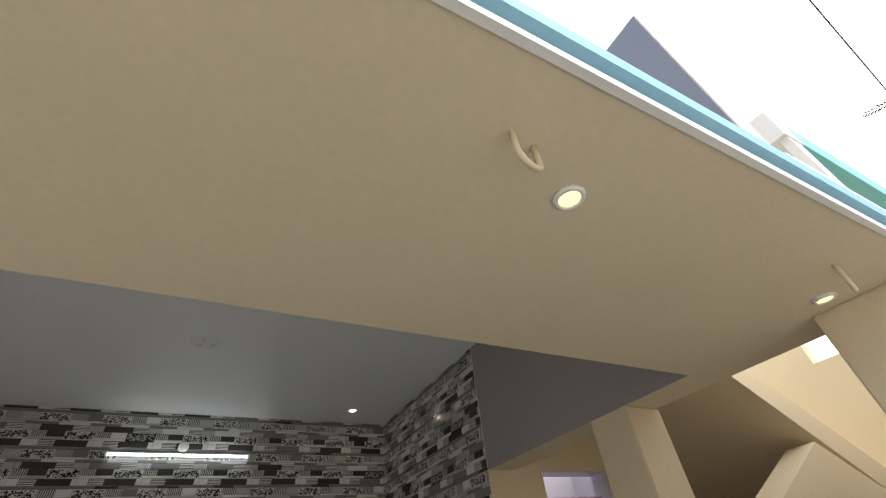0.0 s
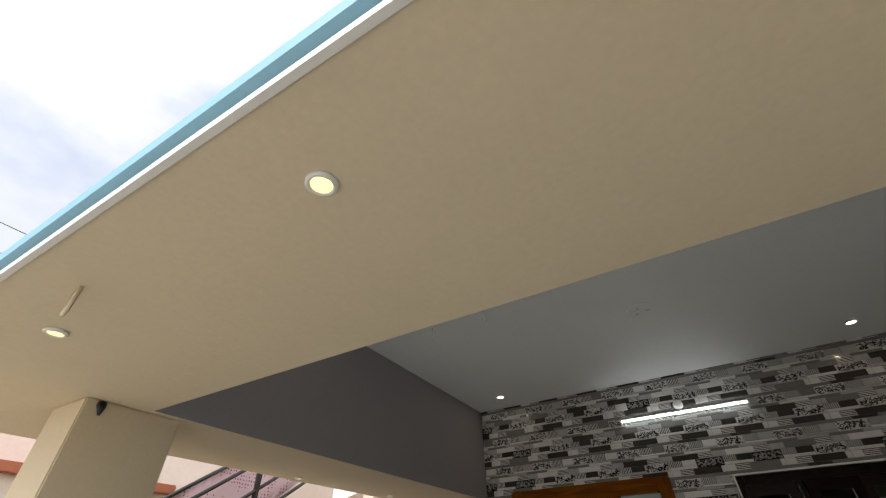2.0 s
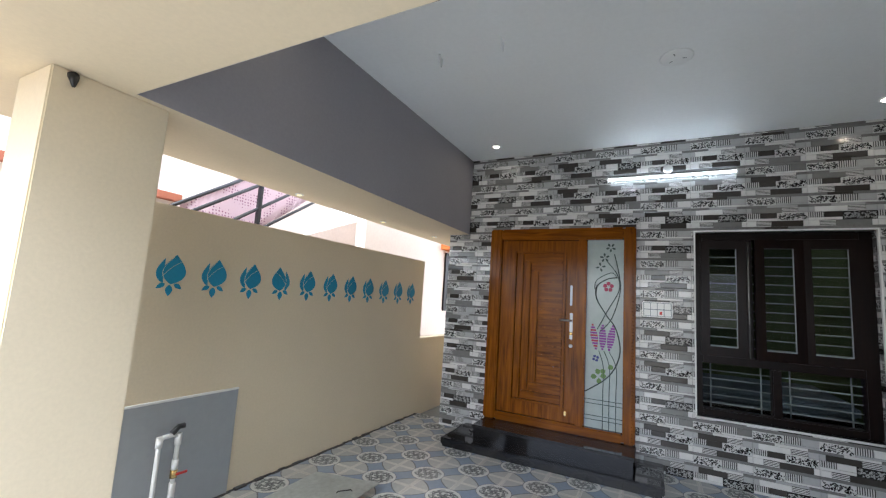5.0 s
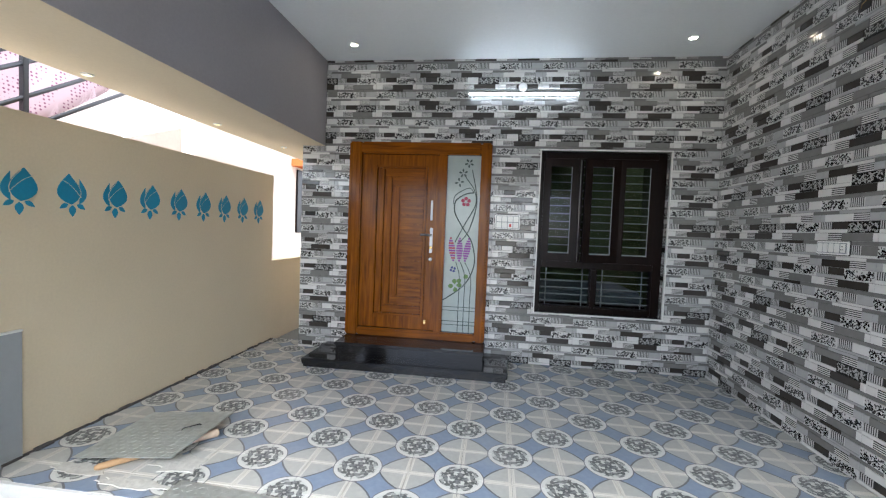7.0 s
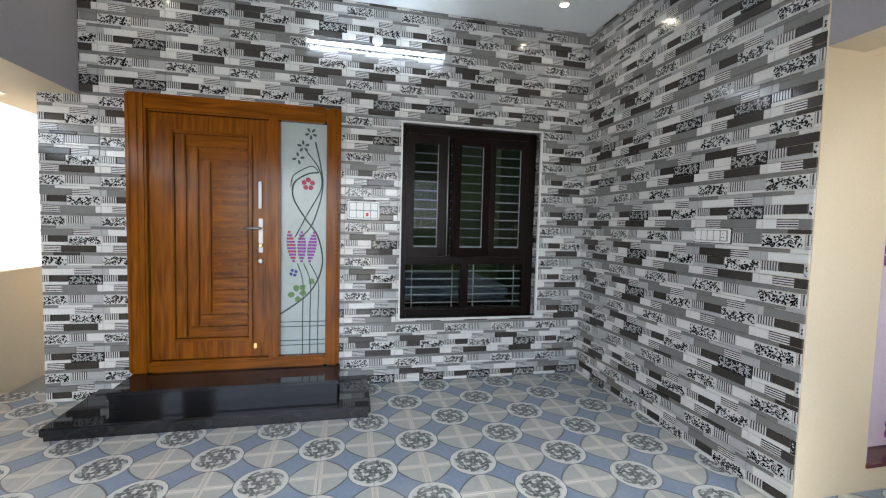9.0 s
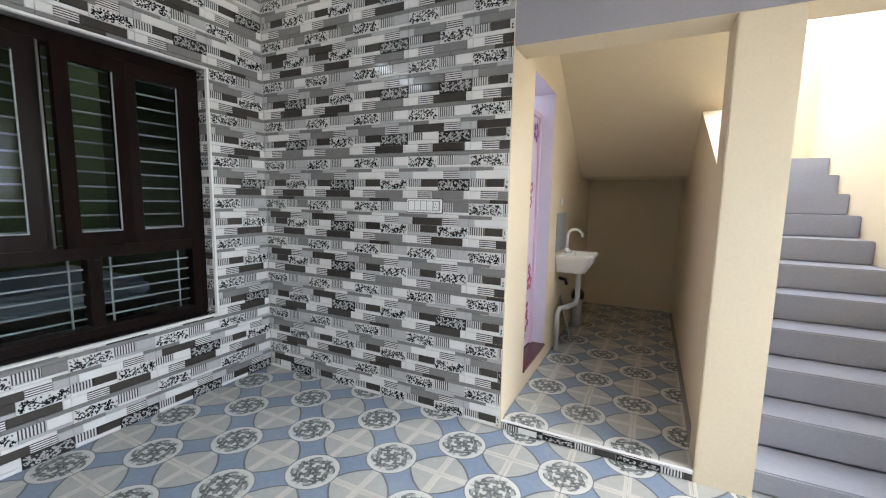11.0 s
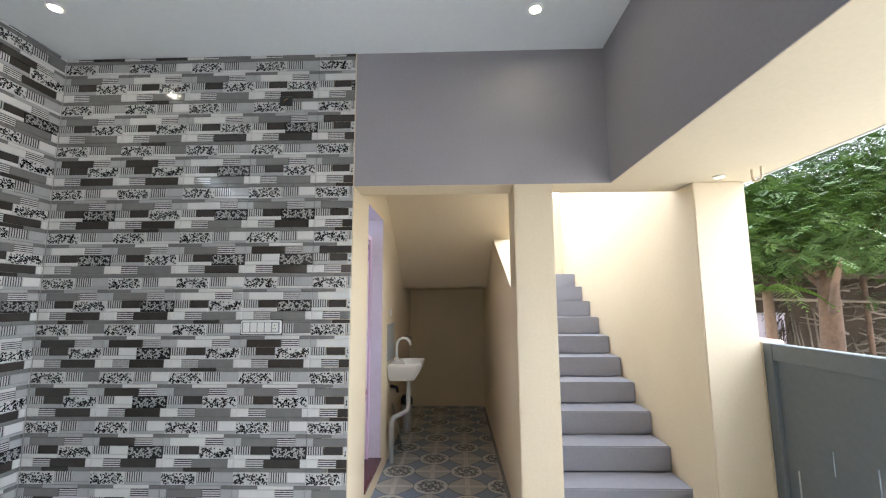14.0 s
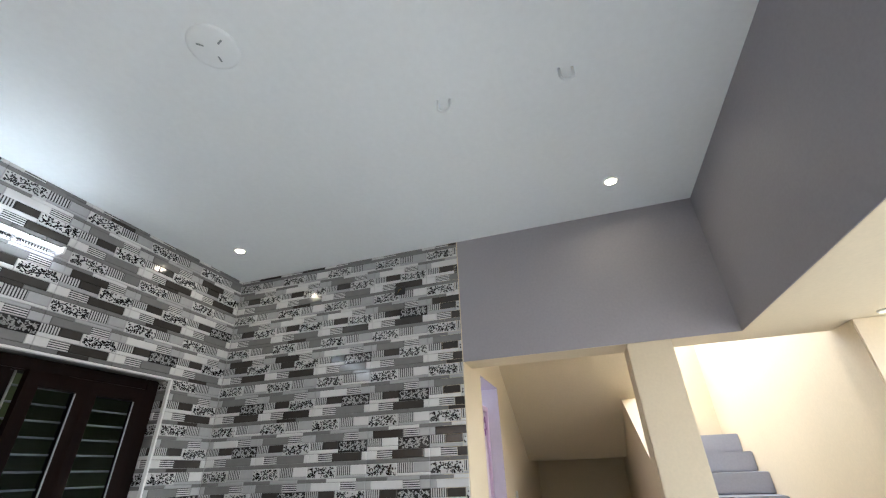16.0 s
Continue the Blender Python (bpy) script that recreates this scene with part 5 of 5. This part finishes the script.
def vine(seed, w=165 * KU, h=62 * KV):
    """Scrollwork of one ornament strip: a waving stem, curls on both sides and leaves between them."""
    rn = random.Random(seed)
    ph = rn.uniform(0, 6.28)
    def mid(x):
        return h * (0.5 + 0.27 * math.sin(2 * math.pi * 1.25 * x / w + ph))
    quads = ribbon([(w * (0.02 + 0.96 * i / 26), mid(w * (0.02 + 0.96 * i / 26))) for i in range(27)], 0.0065)
    for k in range(9):
        x = w * (0.06 + 0.108 * k)
        sg = 1 if k % 2 else -1
        r0, a0 = rn.uniform(0.013, 0.018), rn.uniform(0, 6.28)
        cx, cz = x, min(h - 0.017, max(0.017, mid(x) + sg * 0.021))
        quads += ribbon([(cx + r0 * (1 - 0.085 * j) * math.cos(a0 + sg * 0.55 * j), cz + r0 * (1 - 0.085 * j) * math.sin(a0 + sg * 0.55 * j)) for j in range(9)], 0.0075)
    for _ in range(70):                    # leaves
        x, z, a, ln = rn.uniform(0.008, w - 0.008), rn.uniform(0.007, h - 0.007), rn.uniform(0, 6.28), rn.uniform(0.0065, 0.0105)
        d, s = Vector((math.cos(a), math.sin(a))) * ln, Vector((-math.sin(a), math.cos(a))) * ln * 0.55
        quads.append((Vector((x, z)) - d, Vector((x, z)) + s, Vector((x, z)) + d, Vector((x, z)) - s))
    return [q for q in quads if all(0.003 < p.x < w - 0.003 and 0.003 < p.y < h - 0.003 for p in q)]


VINES = [vine(40 + i) for i in range(10)]


def tile_mesh(print_no, holes, u0, v0, lo_u, hi_u, lo_v, hi_v):
    """Relief strips of one tile in its own plane, clipped to the wall and round openings. Origin at the tile's top corner, x along, z up, face towards -y."""
    bm = bmesh.new()
    for ci, ((a, b, c, d, _), m) in enumerate(zip(CELL, PRINTS[print_no])):
        r = [(max(a * KU, lo_u - u0), min(b * KU, hi_u - u0), max(v0 - d * KV, lo_v) - v0, min(v0 - c * KV, hi_v) - v0)]
        for hx0, hx1, hz0, hz1 in holes:
            nxt = []
            for x0, x1, z0, z1 in r:
                ax0, ax1, az0, az1 = hx0 - u0, hx1 - u0, hz0 - v0, hz1 - v0
                if x1 <= ax0 or x0 >= ax1 or z1 <= az0 or z0 >= az1:
                    nxt.append((x0, x1, z0, z1))
                    continue
                nxt += [(x0, min(x1, ax0), z0, z1), (max(x0, ax1), x1, z0, z1), (max(x0, ax0), min(x1, ax1), z0, az0), (max(x0, ax0), min(x1, ax1), az1, z1)]
            r = nxt
        for x0, x1, z0, z1 in r:
            if x1 - x0 < 0.003 or z1 - z0 < 0.003:
                continue
            j, e = JOINT * 0.5, min(0.0035, (x1 - x0) * 0.3, (z1 - z0) * 0.3)
            rim = [(x0 + j, z0 + j), (x1 - j, z0 + j), (x1 - j, z1 - j), (x0 + j, z1 - j)]
            top = [(x0 + j + e, z0 + j + e), (x1 - j - e, z0 + j + e), (x1 - j - e, z1 - j - e), (x0 + j + e, z1 - j - e)]
            lift = PROUD + 0.0006 * ((ci * 7 + 3) % 5)
            base, mid, cap = [[bm.verts.new((p[0], w, p[1])) for p in q] for q, w in ((rim, 0), (rim, -lift + 0.0025), (top, -lift))]
            for s, t in ((base, mid), (mid, cap)):
                for i in range(4):
                    bm.faces.new((s[i], s[(i + 1) % 4], t[(i + 1) % 4], t[i])).material_index = m
            bm.faces.new(cap).material_index = m
            if m in (6, 7):
                for q in VINES[(print_no * 2 + (ci > 5)) % 10]:
                    at = [(a * KU + p.x, -d * KV + p.y) for p in q]
                    if all(x0 + 0.003 < x < x1 - 0.003 and z0 + 0.003 < z < z1 - 0.003 for x, z in at):
                        bm.faces.new([bm.verts.new((x, -lift - 0.0005, z)) for x, z in at]).material_index = m + 2
    return bm


SHARED = {}


def lay_wall(parent, to_world, u_start, u_lo, u_hi, z_hi, z_lo, holes, top):
    n_u = int((u_hi - u_start) / TW) + 2
    for i in range(-1, n_u):
        u0 = u_start + i * TW
        if u0 + TW <= u_lo + 0.004 or u0 >= u_hi - 0.004:
            continue
        for k in range(0, 12):
            v0 = top - k * TH
            if v0 - TH >= z_hi or v0 <= z_lo + 0.004:
                continue
            near = [h for h in holes if h[0] < u0 + TW and h[1] > u0 and h[2] < v0 and h[3] > v0 - TH]
            whole = not near and u0 >= u_lo - 1e-6 and u0 + TW <= u_hi + 1e-6 and v0 <= z_hi + 1e-6 and v0 - TH >= z_lo - 1e-6
            pn = rv.randrange(8)
            if whole and pn in SHARED:
                me = SHARED[pn]
            else:
                bm = tile_mesh(pn, near, u0, v0, u_lo, u_hi, z_lo, z_hi)
                if not bm.faces:
                    bm.free()
                    continue
                me = mesh_of("tile", bm, *T_MATS)
                if whole:
                    SHARED[pn] = me
            ob = new("tile", me)
            ob.parent = parent
            ob.matrix_basis = to_world(u0, v0)


door_hole, win_hole = (-1.92, -0.335, 0.0, 2.37), (0.174, 1.507, 0.56, 2.325)
wall_d, wall_s = bpy.data.objects["wall_door"], bpy.data.objects["wall_side"]
lay_wall(wall_d, lambda u, v: pose(u, YD, v), -2.098 - TW, -2.49, XR - PROUD, ZC, 0.002, [door_hole, win_hole, (-2.49, XL + 0.006, ZB - 0.0, 3.42)], 3.525)
lay_wall(wall_s, lambda u, v: pose(XR, -u, v, 0, 0, -90), -4.443 - TW, -YD + PROUD, -2.84, ZC, 0.002, [], 3.525)
# reveal tiles at the window's far cheek
lay_wall(wall_d, lambda u, v: pose(1.507, YD + 0.15 - u, v, 0, 0, -90), 0.0, 0.03, 0.15, 2.31, 0.58, [], 3.525)
# strip of the same tile along the passage threshold
lay_wall(passage, lambda u, v: pose(XR, -u, v, 0, 0, -90), -2.83, -2.832, -1.782, 0.054, 0.002, [], 0.19)
part("nosing", soft(boxes((XR - 0.013, XR + 0.03, 1.782, 2.832, 0.054, 0.064)), 0.002, 1), M_WHITE, passage, "white tile nosing")

# ---- floor tiles ----
fb = bmesh.new()
hs = S_FLOOR / 2 - 0.0012
box(fb, -hs, hs, -hs, hs, -0.012, 0.0)
soft_edges = [e for e in fb.edges if all(v.co.z > -0.001 for v in e.verts)]
bmesh.ops.bevel(fb, geom=soft_edges, offset=0.0015, segments=1, affect="EDGES")
FLOOR_TILE = mesh_of("floor_tile", fb, M_FLOOR)
floor = tagged(new("floor"), "porch floor of printed blue and grey rosette tiles", "floor", kind="structure")
CX, CY = -0.107, 2.981                  # centre of one rosette


def lay_floor(parent, x0, x1, y0, y1, z, skip=None):
    for i in range(-20, 24):
        for j in range(-20, 20):
            a, b, c, d = CX + i * S_FLOOR, CX + (i + 1) * S_FLOOR, CY + j * S_FLOOR, CY + (j + 1) * S_FLOOR
            if b <= x0 + 0.01 or a >= x1 - 0.01 or d <= y0 + 0.01 or c >= y1 - 0.01:
                continue
            mx, my = (a + b) / 2, (c + d) / 2
            if skip and skip(mx, my):
                continue
            turn = 0 if (i + j) % 2 == 0 else 90
            if a >= x0 - 1e-6 and b <= x1 + 1e-6 and c >= y0 - 1e-6 and d <= y1 + 1e-6:
                me = FLOOR_TILE
            else:                          # cut tile at the wall
                q = bmesh.new()
                ca, cb, cc, cd = max(a, x0) - mx + 0.001, min(b, x1) - mx - 0.001, max(c, y0) - my + 0.001, min(d, y1) - my - 0.001
                if turn:
                    ca, cb, cc, cd = cc, cd, -cb, -ca
                box(q, ca, cb, cc, cd, -0.012, 0.0)
                me = mesh_of("floor_tile", q, M_FLOOR)
            t = new("tile", me)
            t.parent = parent
            t.matrix_basis = pose(mx, my, z, 0, 0, turn)


lay_floor(floor, -2.0, XR, 0.28, YD, 0.0)
lay_floor(floor, -2.945, -2.0, 2.20, 5.15, 0.0)
lay_floor(floor, -2.945, -2.0, 0.28, 2.18, -0.1)
lay_floor(passage, XR, 5.5, 1.782, 2.832, 0.0645)
